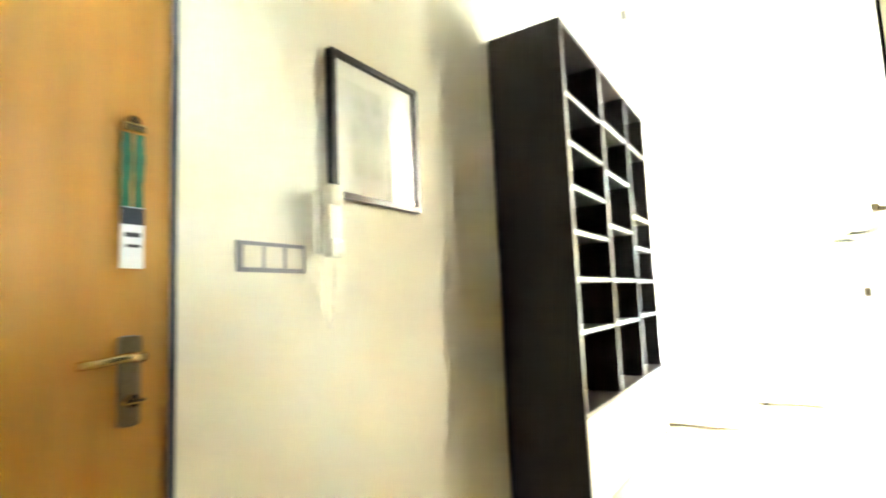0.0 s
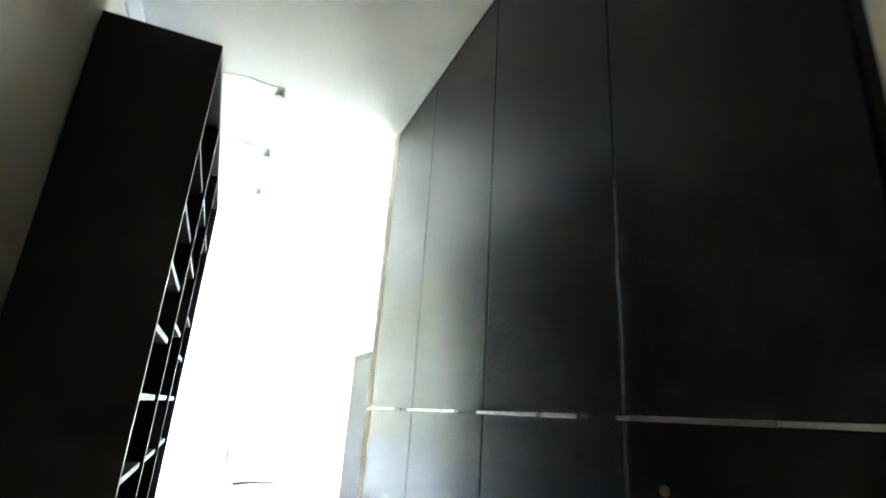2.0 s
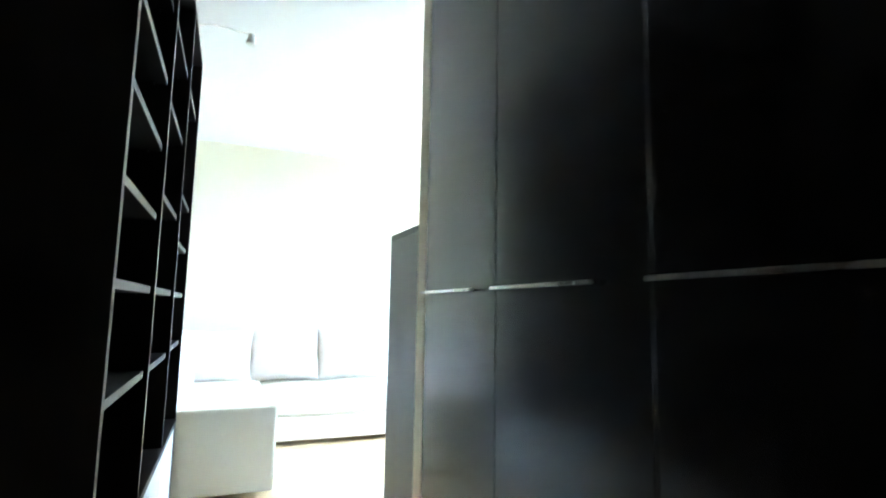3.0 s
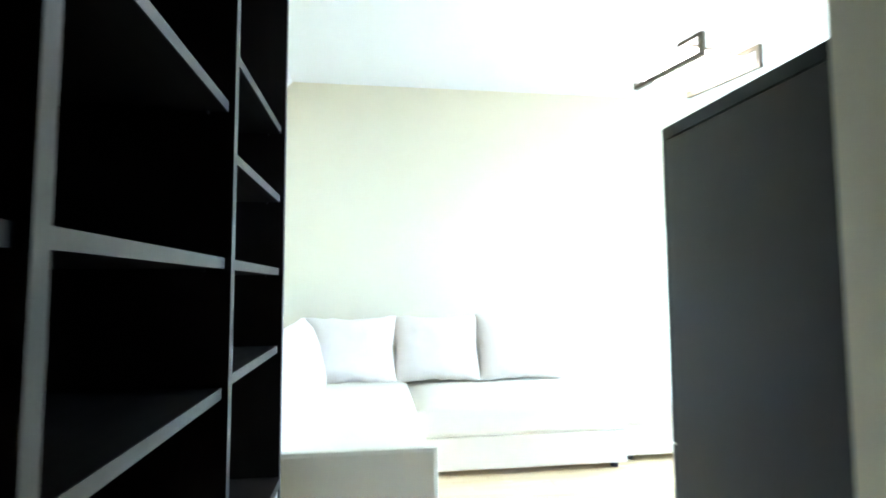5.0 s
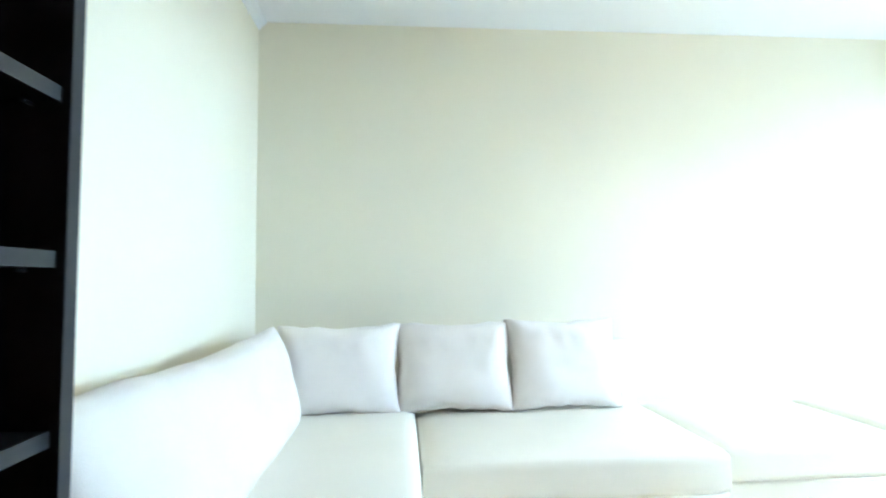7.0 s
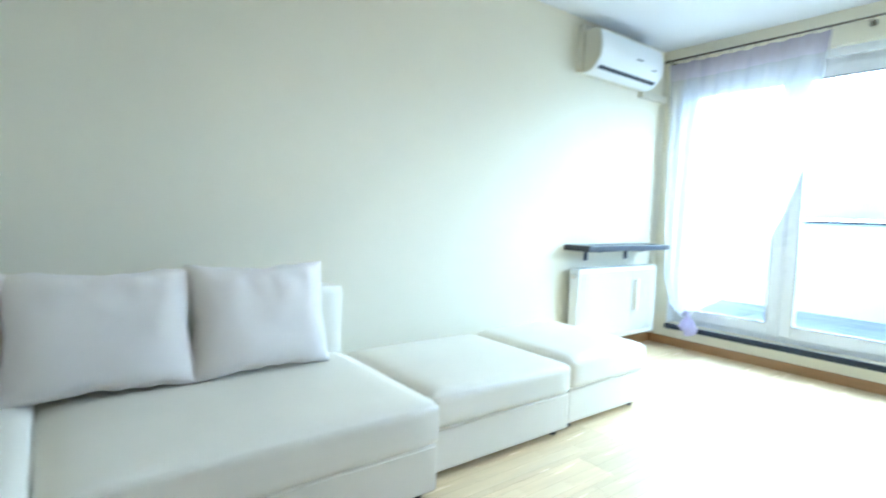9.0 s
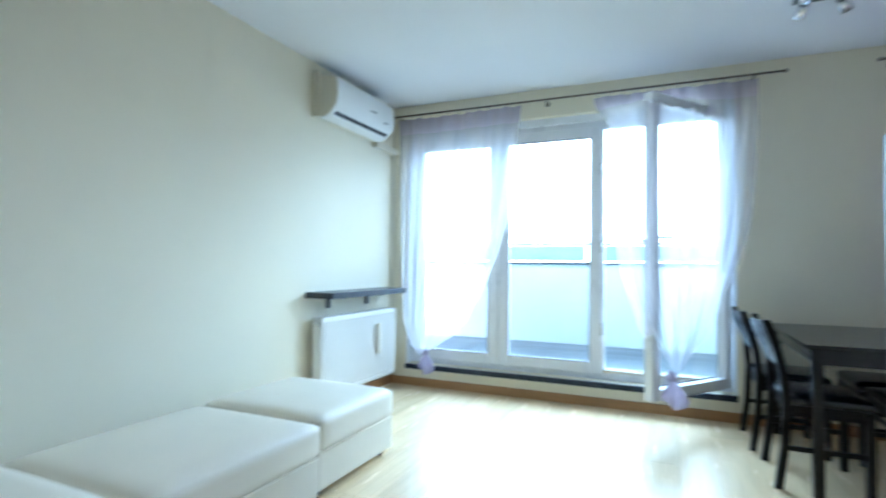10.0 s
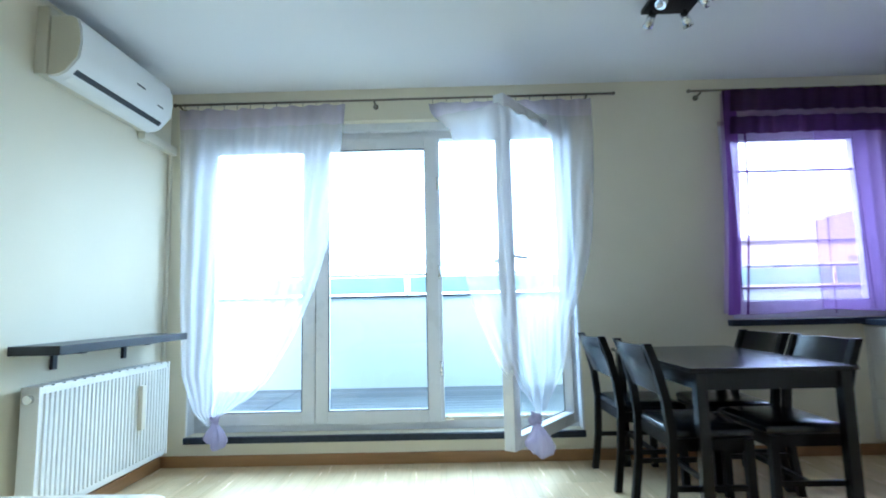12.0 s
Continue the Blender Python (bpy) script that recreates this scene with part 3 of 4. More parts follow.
part("glazing_bar", boxes((KX0 + 0.12, KX1 - 0.12, 0.105, 0.125, 1.985, 2.0)), EDGE, kw)
part("window_sill", boxes((KX0 - 0.04, KX1 + 0.1, -0.06, 0.10, KZ0 - 0.045, KZ0 - 0.003), bevel=0.005), SLATE, kw, "dark polished stone sill")

# ---- kitchen run along the east wall ----
for k in range(4):
    u = thing("kitchen_cabinet", "cream kitchen base cabinet with three plain drawers", "cabinet", 4.87, -0.64 * (k + 1) + 0.6, 0, group="kitchen run")
    part("body", boxes((0.02, 0.74, 0, 0.64, 0.1, 0.865)), KITCHEN, u)
    part("plinth", boxes((0.06, 0.69, 0, 0.64, 0, 0.1)), CHAIRWOOD, u)
    for z0, z1 in ((0.105, 0.38), (0.385, 0.66), (0.665, 0.86)):
        part("drawer_front", boxes((0, 0.019, 0.003, 0.637, z0, z1), bevel=0.002), KITCHEN, u)
solid("worktop", boxes((4.84, 5.62, -2.0, -0.02, 0.867, 0.905), bevel=0.004), SLATE, "dark worktop meeting the window sill", "worktop")

# ---- things on the sofa wall ----
ac = thing("air_conditioner", "white split air conditioner high on the wall", "air conditioner", 0, 0, -0.06)
def prism_y(profile, y0, y1):
    """A profile in x and z, drawn out along y."""
    bm = bmesh.new()
    a = [bm.verts.new((x, y0, z)) for x, z in profile]
    b = [bm.verts.new((x, y1, z)) for x, z in profile]
    for i in range(len(profile)):
        j = (i + 1) % len(profile)
        bm.faces.new((a[i], a[j], b[j], b[i]))
    bm.faces.new(a[::-1])
    bm.faces.new(b)
    return bm


bm = prism_y([(0.06, 2.61), (0.165, 2.61), (0.20, 2.59), (0.218, 2.54), (0.224, 2.46), (0.214, 2.385), (0.150, 2.312), (0.11, 2.295), (0.06, 2.292)], -1.235, -0.39)
bmesh.ops.bevel(bm, geom=[e for e in bm.edges if len({round(v.co.y, 3) for v in e.verts}) == 1], offset=0.007, segments=2, affect='EDGES')
part("housing", bm, ACWHITE, ac, smooth=40)
part("back_plate", boxes((0.002, 0.062, -1.25, -0.375, 2.30, 2.655), bevel=0.006), ACSIDE, ac, "yellowed rear casing")
part("air_slot", prism_y([(0.178, 2.3400), (0.158, 2.3172), (0.1595, 2.3159), (0.1795, 2.3387)], -1.195, -0.44), BLACK, ac, "dark air slot")
part("flap", prism_y([(0.150, 2.3085), (0.112, 2.2925), (0.1128, 2.2902), (0.1515, 2.3065)], -1.19, -0.45), ACWHITE, ac)
for y in (-1.2375, -0.3885):
    part("end_cap", prism_y([(0.066, 2.604), (0.163, 2.604), (0.194, 2.586), (0.211, 2.538), (0.217, 2.46), (0.207, 2.388), (0.146, 2.318), (0.108, 2.301), (0.066, 2.298)], y, y + 0.001), ACSIDE, ac, "yellowed end cap")
part("badge", boxes((0.2225, 0.2252, -0.78, -0.70, 2.447, 2.456)), EDGE, ac)
part("signal_window", boxes((0.2175, 0.2215, -0.56, -0.50, 2.405, 2.412)), EDGE, ac)
cd = thing("cable_duct", "cream plastic cable duct in the corner", "cable duct")
part("duct_run", boxes((0.002, 0.05, -0.40, -0.002, 2.19, 2.25), bevel=0.004), IVORY, cd)
part("duct_drop", boxes((0.002, 0.022, -0.035, -0.004, 0.08, 2.19), bevel=0.003), IVORY, cd)
rad = thing("radiator", "white panel radiator with vertical ribs and a valve", "radiator", 0, 0, 0)
part("panel", boxes((0.05, 0.125, -1.236, -0.165, 0.135, 0.725), bevel=0.008), RADWHITE, rad)
rib = mesh_of("rib", boxes((0.124, 0.136, -0.009, 0.009, 0.17, 0.695), bevel=0.004), RADWHITE)
for i in range(33):
    o = new("rib", rib)
    o.parent = rad
    o.location = (0, -1.205 + i * 0.0317, 0)
part("side_cover", boxes((0.045, 0.132, -1.25, -1.236, 0.135, 0.73), bevel=0.003), RADWHITE, rad)
part("side_cover", boxes((0.045, 0.132, -0.165, -0.152, 0.135, 0.73), bevel=0.003), RADWHITE, rad)
part("top_grille", boxes(*[(0.05, 0.128, -1.225 + i * 0.0705, -1.175 + i * 0.0705, 0.724, 0.732) for i in range(15)]), RADWHITE, rad)
part("heat_meter", boxes((0.136, 0.165, -0.50, -0.46, 0.36, 0.62), bevel=0.005), IVORY, rad, "small ivory heat meter on the front")
vb = bmesh.new()
rod_between(vb, (0.09, -1.251, 0.675), (0.09, -1.272, 0.675), 0.02)
part("valve", vb, CHROME, rad)
for y in (-1.0, -0.45):
    part("wall_bracket", boxes((0.001, 0.05, y - 0.02, y + 0.02, 0.3, 0.6)), RADWHITE, rad)
sh = thing("wall_shelf", "dark grey floating shelf on two brackets above the radiator", "shelf")
part("board", boxes((0.002, 0.245, -1.29, -0.155, 0.874, 0.918), bevel=0.004), SHELFBLUE, sh)
for y in (-1.02, -0.46):
    part("bracket", boxes((0.002, 0.02, y - 0.015, y + 0.015, 0.784, 0.874), (0.002, 0.17, y - 0.015, y + 0.015, 0.861, 0.874), bevel=0.002), SHELFBLUE, sh)


# ---- sofa ----
def soft_block(w, d, z0, z1, bev=0.035, puff=0.015, seed=0):
    """Upholstered block w by d with rounded edges and a slightly domed, uneven top."""
    bm = bmesh.new()
    bmesh.ops.create_grid(bm, x_segments=1, y_segments=1, size=0.5)
    bm.clear()
    box(bm, 0, w, 0, d, z0, z1)
    bmesh.ops.subdivide_edges(bm, edges=bm.edges, cuts=14, use_grid_fill=True)
    c = Vector((w / 2, d / 2, (z0 + z1) / 2))
    hx, hy, hz = w / 2, d / 2, (z1 - z0) / 2
    for v in bm.verts:
        p = v.co - c
        q = Vector((max(-hx + bev, min(hx - bev, p.x)), max(-hy + bev, min(hy - bev, p.y)), max(-hz + bev, min(hz - bev, p.z))))
        dlt = p - q
        if dlt.length > 1e-6:
            p = q + dlt.normalized() * bev
        ex, ey = 1 - (p.x / hx) ** 4, 1 - (p.y / hy) ** 4
        if p.z > 0:
            p.z += puff * ex * ey
        n = noise.noise(Vector((p.x * 3.1 + seed, p.y * 3.1, p.z * 3)))
        v.co = c + p * (1 + 0.006 * n)
    return bm


def seat_unit(name, label, cat, x, y, w, d, group, ztop=0.385, seed=0):
    t = thing(name, label, cat, x, y, 0, group=group)
    part("base", boxes((0.012, w - 0.012, 0.012, d - 0.012, 0.035, 0.225), bevel=0.012), LEATHER, t)
    part("cushion", soft_block(w, d, 0.215, ztop, 0.04, 0.014, seed), LEATHER, t, smooth=60)
    part("seam_piping", tube(bmesh.new(), [(w - 0.002, 0.03, 0.222), (w - 0.002, d - 0.03, 0.222)], 0.0022, 6), LEATHER, t)
    for fx in (0.07, w - 0.07):
        for fy in (0.07, d - 0.07):
            part("foot", rod_between(bmesh.new(), (fx, fy, 0), (fx, fy, 0.036), 0.022), RUBBER, t)
    return t


SG = "corner sofa units"
chaise = seat_unit("chaise_sofa", "ivory leatherette sofa section along the side wall", "sofa", 0.06, -5.38, 2.02, 0.84, SG, 0.42, 1)
part("end_panel", boxes((2.005, 2.05, 0.0, 0.842, 0.02, 0.495), bevel=0.018), LEATHER, chaise)
main = seat_unit("sofa", "ivory leatherette two-seat sofa section against the wall", "sofa", 0.16, -4.538, 0.925, 1.262, SG, 0.395, 2)
part("backrest", soft_block(0.14, 1.27, 0.06, 0.73, 0.03, 0.0, 3), LEATHER, main, smooth=60).location = (-0.145, 0.02, 0)
seat_unit("ottoman", "square ivory leatherette ottoman in line with the sofa", "ottoman", 0.17, -3.262, 0.81, 0.915, SG, 0.378, 4)
seat_unit("ottoman", "square ivory leatherette ottoman near the radiator", "ottoman", 0.17, -2.335, 0.78, 0.725, SG, 0.385, 5)
part("backrest", soft_block(1.75, 0.10, 0.06, 0.77, 0.03, 0.0, 6), LEATHER, chaise, smooth=60).location = (0.10, -0.07, 0)


def cushion(w, h, t, seed):
    """Pillow with pinched corners, standing on its long edge; width along y, height along z."""
    bm = bmesh.new()
    n = 34
    rows = {}
    for side in (1, -1):
        for i in range(n + 1):
            for j in range(n + 1):
                u, v = 2 * i / n - 1, 2 * j / n - 1
                rim = max(abs(u), abs(v))
                k = ((1 - u ** 4) * (1 - v ** 4)) ** 0.55
                pinch = 1 - 0.105 * (1 - abs(u * v)) * rim ** 3
                y, z = u * w / 2 * pinch, v * h / 2 * pinch
                x = side * t / 2 * k * (1 + 0.10 * noise.noise(Vector((u * 2 + seed, v * 2, side))))
                z += 0.012 * noise.noise(Vector((u * 4 + seed, v * 4, 2)))
                x += side * 0.007 * k * max(0.0, v - 0.2) * math.sin(u * 17 + seed + 2 * noise.noise(Vector((u * 3, v * 3, seed))))
                rows[side, i, j] = bm.verts.new((x, y, z))
    for side in (1, -1):
        for i in range(n):
            for j in range(n):
                q = [rows[side, i, j], rows[side, i + 1, j], rows[side, i + 1, j + 1], rows[side, i, j + 1]]
                bm.faces.new(q if side > 0 else q[::-1])
    bmesh.ops.remove_doubles(bm, verts=bm.verts, dist=0.0005)
    return bm


for (yc, w, h, tilt, rz, sd) in ((-4.93, 0.64, 0.47, -14, 2, 1), (-4.335, 0.64, 0.475, -15, -2, 2), (-3.745, 0.62, 0.48, -13, 3, 3)):
    p = solid("cushion", cushion(w, h, 0.20, sd), COTTON, "plump pale linen back cushion standing on the sofa", "cushion", group="back cushions", smooth=180)
    p.matrix_world = pose(0.38 if sd == 1 else 0.35, yc, 0.412 + h / 2 - 0.012, 0, tilt, rz)
big = solid("cushion", cushion(1.72, 0.50, 0.23, 7), COTTON, "long pale linen bolster cushion leaning on the side wall", "cushion", group="back cushions", smooth=180)
big.matrix_world = pose(1.30, -5.20, 0.625, 0, 0, 89) @ pose(0, 0, 0, 0, -14, 0)

# ---- tall cabinet at the kitchen edge ----
cab = thing("tall_cabinet", "dark wenge cabinet with smooth panels, shoulder high", "cabinet", 0, 0, 0)
CX0, CX1, CY0, CY1, CZ = 2.922, 3.385, -4.12, -2.89, 1.435
part("body", boxes((CX0 + 0.02, CX1 - 0.003, CY0 + 0.02, CY1 - 0.02, 0.03, CZ - 0.028)), DARK, cab)
part("upper_panel", boxes((CX0, CX0 + 0.019, CY0 + 0.002, CY1, 0.732, CZ), bevel=0.0015), CABDARK, cab)
part("lower_panel", boxes((CX0, CX0 + 0.019, CY0 + 0.002, CY1, 0.03, 0.728), bevel=0.002), CABDARK, cab)
part("side_panel", boxes((CX0 + 0.02, CX1 - 0.002, CY0 + 0.001, CY0 + 0.019, 0.03, CZ - 0.03), bevel=0.002), DARK, cab)
part("side_panel", boxes((CX0 + 0.02, CX1 - 0.002, CY1 - 0.019, CY1 - 0.001, 0.03, CZ - 0.03), bevel=0.002), DARK, cab)
part("top", boxes((CX0 + 0.0195, CX1 - 0.002, CY0, CY1, CZ - 0.028, CZ - 0.001), bevel=0.0012), CABDARK, cab)
part("plinth", boxes((CX0 + 0.03, CX1 - 0.01, CY0 + 0.03, CY1 - 0.03, 0, 0.03)), RUBBER, cab)

# ---- wardrobe ----
wr = thing("wardrobe", "built-in dark wenge wardrobe with four tall doors", "wardrobe", 0, 0, 0)
w0, w1 = PX0 + 0.09, PX1 - 0.095
part("carcass", boxes((w0 + 0.003, w1 - 0.003, WY + 0.03, -3.505, 0.08, H - 0.02)), DARK, wr)
part("plinth", boxes((w0 + 0.003, w1 - 0.003, WY + 0.05, WY + 0.08, 0, 0.08)), DARK, wr)
part("cover_strip", boxes((w1 - 0.018, w1 - 0.002, WY + 0.004, WY + 0.028, 0.02, H - 0.008)), DARK, wr)
part("top_strip", boxes((w0 + 0.002, w1 - 0.02, WY + 0.006, WY + 0.028, H - 0.022, H - 0.004)), DARK, wr)
edges = [w0 + 0.004, 4.05, 4.64, 5.21, w1 - 0.021]
for i in range(4):
    a, b = edges[i] + 0.002, edges[i + 1] - 0.002
    d = part("door", boxes((a, b, WY - 0.0, WY + 0.022, 0.07, H - 0.026), bevel=0.002), DOORDARK, wr)
    part("handle", boxes((a + 0.008, a + 0.445, WY - 0.026, WY - 0.018, 1.1375, 1.1465), (a + 0.03, a + 0.045, WY - 0.019, WY + 0.002, 1.139, 1.145), (a + 0.41, a + 0.425, WY - 0.019, WY + 0.002, 1.139, 1.145), bevel=0.0015), STEEL, d, "long brushed steel bar handle")

lk = rod_between(bmesh.new(), (5.30, WY - 0.004, 1.03), (5.30, WY + 0.004, 1.03), 0.009, segments=16)
box(lk, 5.297, 5.303, WY - 0.0055, WY - 0.0035, 1.024, 1.036)
part("lock", lk, BRONZE, d, "small dark lock")

# ---- bookcase with display lights ----
bk = thing("bookcase", "tall dark wenge open bookcase with white base doors", "bookcase", 0, 0, 0)
BX0, BX1, BY, BZ, TH = 2.335, 4.165, -5.055, 2.40, 0.026


def edged(row, parent, name="shelf"):
    """A dark board whose front edge carries a grey band."""
    x0, x1, y0, y1, z0, z1 = row
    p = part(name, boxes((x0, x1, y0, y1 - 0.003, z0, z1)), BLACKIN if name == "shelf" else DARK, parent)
    part("edge_band", boxes((x0, x1, y1 - 0.003, y1, z0, z1)), EDGE, p)
    return p


cols = [(BX0 + TH, 2.916), (2.942, 3.517), (3.543, BX1 - TH)]
for x0, x1 in ((BX0, BX0 + TH), (2.916, 2.942), (3.517, 3.543), (BX1 - TH, BX1)):
    edged((x0, x1, SY + 0.012, BY, 0.505 if BX0 < x0 < 4 else 0.0, BZ - TH), bk, "upright")
edged((BX0, BX1, SY + 0.012, BY, BZ - TH, BZ), bk, "top")
edged((BX0 + TH, BX1 - TH, SY + 0.012, BY + 0.004, 0.48, 0.505), bk, "base_shelf")
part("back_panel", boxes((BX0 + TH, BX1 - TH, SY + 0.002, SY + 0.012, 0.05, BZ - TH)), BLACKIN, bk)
levels = [(2.08, 1.58, 1.362, 1.135, 0.897), (2.075, 1.775, 1.452, 1.135, 0.882), (2.05, 1.802, 1.582, 1.36, 1.133, 0.88)]
for (x0, x1), zs in zip(cols, levels):
    for z in zs:
        edged((x0 + 0.001, x1 - 0.001, SY + 0.013, BY - 0.012, z - 0.022, z), bk)
        for px in (x0 + 0.012, x1 - 0.012):
            part("shelf_pin", rod_between(bmesh.new(), (px - 0.01, BY - 0.05, z - 0.0255), (px + 0.01, BY - 0.05, z - 0.0255), 0.003, segments=8), BLACK, bk)
for x0, x1 in ((BX0 + TH, 2.919), (2.921, 3.529), (3.531, BX1 - TH)):
    d = part("base_door", boxes((x0 + 0.002, x1 - 0.002, BY - 0.022, BY - 0.003, 0.05, 0.475), bevel=0.002), BASEDOOR, bk, "plain white base door")
part("kick_board", boxes((BX0 + TH, BX1 - TH, BY - 0.05, BY - 0.03, 0, 0.05)), DARK, bk)
for x in (3.86, 3.22, 2.62):
    lt = thing("display_light", "small arched display light on top of the bookcase", "lamp", x, -5.16, BZ, group="bookcase lights")
    part("base", rod_between(bmesh.new(), (0, -0.02, 0), (0, -0.02, 0.02), 0.03), CHROME, lt)
    part("arm", tube(bmesh.new(), [(0, -0.02 + 0.36 * s, 0.02 + 0.075 * math.sin(min(1.0, s * 1.25) * 2.1) ** 0.8) for s in np.linspace(0, 1, 16)], 0.0035), CHROME, lt)
    hb = bmesh.new()
    rod_between(hb, (0, 0.34, 0.03), (0, 0.345, 0.085), 0.026, 0.014, 18)
    part("shade", hb, ACWHITE, lt, "white bell shade")

# ---- hall wall: picture, switches, door phone, entrance door ----
pic = thing("picture", "black-framed pale print under glass", "picture", 5.095, SY, 1.642)
pw, ph = 0.238, 0.25
part("frame", boxes((-pw, -pw + 0.022, 0.001, 0.03, -ph, ph), (pw - 0.022, pw, 0.001, 0.03, -ph, ph), (-pw + 0.022, pw - 0.022, 0.001, 0.03, -ph, -ph + 0.022), (-pw + 0.022, pw - 0.022, 0.001, 0.03, ph - 0.022, ph), bevel=0.002), FRAMEBLACK, pic)
part("mount", boxes((-pw + 0.02, pw - 0.02, 0.002, 0.014, -ph + 0.02, ph - 0.02)), PAPER, pic)
part("print", boxes(*[(-0.12 + 0.09 * i, -0.055 + 0.09 * i, 0.0145, 0.0155, -0.16 + 0.12 * j, -0.075 + 0.12 * j) for i in range(3) for j in range(3)]), PRINT, pic, "faint pale green motifs")
part("glass", boxes((-pw + 0.02, pw - 0.02, 0.019, 0.021, -ph + 0.02, ph - 0.02)), GLASS, pic).visible_shadow = False
sw = thing("light_switch", "three-gang switch in a silver frame", "switch", 5.553, SY, 1.186)
part("frame", boxes((-0.115, 0.115, 0.001, 0.009, -0.042, 0.042), bevel=0.003), SWITCHGREY, sw)
for i in range(3):
    part("rocker", boxes((-0.102 + i * 0.072, -0.042 + i * 0.072, 0.009, 0.015, -0.03, 0.03), bevel=0.003), IVORY, sw)
ph_ = thing("door_phone", "ivory wall door phone with a hanging cord", "intercom", 5.36, SY, 1.305)
part("base", boxes((-0.036, 0.036, 0.001, 0.03, -0.10, 0.10), bevel=0.008), IVORY, ph_)
hs = bmesh.new()
box(hs, -0.028, 0.028, 0.032, 0.058, -0.105, 0.105, bevel=0.012)
box(hs, -0.03, 0.03, 0.03, 0.072, 0.05, 0.115, bevel=0.014)
box(hs, -0.03, 0.03, 0.03, 0.072, -0.115, -0.055, bevel=0.014)
part("handset", hs, IVORY, ph_)
part("cord", tube(bmesh.new(), [(0.008 + 0.024 * math.cos(a), 0.035 + 0.003 * math.sin(9 * a), -0.11 - 0.215 * math.sin(a) ** 0.7) for a in np.linspace(0, math.pi, 60)], 0.0042, 8), IVORY, ph_, "looped ivory cord")

ed = thing("door_1", "honey oak veneer entrance door, closed", "door", 0, 0, 0, kind="structure")
part("door_leaf", boxes((DX0 + 0.012, DX1 - 0.012, SY - 0.05, SY - 0.006, 0.008, DZ - 0.012), bevel=0.002), DOORWOOD, ed)
part("door_frame", boxes((DX0, DX0 + 0.011, SY - 0.1, SY + 0.008, 0, DZ), (DX1 - 0.011, DX1, SY - 0.1, SY + 0.008, 0, DZ), (DX0 + 0.011, DX1 - 0.011, SY - 0.1, SY + 0.008, DZ - 0.011, DZ), bevel=0.002), GASKET, ed, "thin dark steel frame")
pl = part("lock_plate", boxes((5.905, 5.95, SY - 0.006, SY + 0.004, 0.808, 1.0), bevel=0.012), BRONZE, ed)
lv = bmesh.new()
rod_between(lv, (5.927, SY, 0.955), (5.927, SY + 0.055, 0.955), 0.011)
tube(lv, [(5.927, SY + 0.052, 0.955), (5.965, SY + 0.056, 0.957), (6.01, SY + 0.052, 0.951), (6.045, SY + 0.045, 0.949)], 0.0095, 10)
part("lever", lv, BRASS, pl, "worn brass lever")
th = bmesh.new()
rod_between(th, (5.927, SY, 0.862), (5.927, SY + 0.02, 0.862), 0.014)
box(th, 5.905, 5.95, SY + 0.018, SY + 0.028, 0.857, 0.867, bevel=0.003)
part("thumb_turn", th, BRASS, pl)
part("peephole", rod_between(bmesh.new(), (5.93, SY - 0.008, 1.475), (5.93, SY + 0.01, 1.475), 0.014), BRASS, ed)
tg = thing("hanging_tag", "green ribbon with a white printed tag hung on the door", "tag", 5.93, SY, 1.457)
part("clip", boxes((-0.025, 0.025, 0.0, 0.012, -0.004, 0.014), bevel=0.003), BRASS, tg)
rb = bmesh.new()
for x0 in (-0.024, 0.004):
    for i in range(8):
        box(rb, x0 + 0.002 * math.sin(i), x0 + 0.02, 0.002 + 0.002 * (i % 2), 0.006 + 0.002 * (i % 2), -0.182 + i * 0.0215, -0.16 + i * 0.0215)
part("ribbon", rb, GREENCLOTH, tg)
part("tag_card", boxes((-0.026, 0.024, 0.003, 0.006, -0.312, -0.175), bevel=0.001), TAGWHITE, tg)
part("tag_print", boxes((-0.026, 0.024, 0.006, 0.0072, -0.215, -0.178), (-0.018, 0.016, 0.006, 0.0072, -0.243, -0.233), (-0.018, 0.012, 0.006, 0.0072, -0.266, -0.259)), TAGDARK, tg)

# ---- ceiling lamps ----
PZ = 2.115                                     # underside of the pendant frames
pd = thing("pendant_lamp", "pendant lamp of two bent frames holding frosted glass", "lamp", 1.665, -3.167, PZ, 13)
for y in (-0.182, 0.182):
    fr = boxes((-0.222, 0.222, y - 0.012, y + 0.012, 0.0, 0.022), (0.20, 0.222, y - 0.012, y + 0.012, 0.022, 0.115), (0.08, 0.20, y - 0.012, y + 0.012, 0.097, 0.115), (-0.222, -0.207, y - 0.012, y + 0.012, 0.022, 0.034), bevel=0.002)
    part("frame", fr, LAMPWOOD, pd)
part("glass_panel", boxes((-0.20, 0.17, -0.155, 0.155, 0.045, 0.062), bevel=0.004), LAMPGLASS, pd, "lit frosted glass panel")
part("cross_bar", boxes((0.09, 0.11, -0.17, 0.17, 0.100, 0.112)), LAMPWOOD, pd)
part("glass_holder", boxes((-0.12, -0.10, -0.182, 0.182, 0.0225, 0.0445)), LAMPGLASS, pd)
cb = bmesh.new()
for y in (-0.1, 0.1):
    rod_between(cb, (0.10, y, 0.112), (0.03, y * 0.4, H - PZ - 0.03), 0.0025, segments=6)
part("cable", cb, STEEL, pd)
part("canopy", boxes((-0.07, 0.13, -0.06, 0.06, H - PZ - 0.03, H - PZ - 0.001), bevel=0.004), STEEL, pd)
sp = thing("ceiling_spotlight", "dark square ceiling fitting with four chrome spots", "lamp", 3.235, -1.085, H)
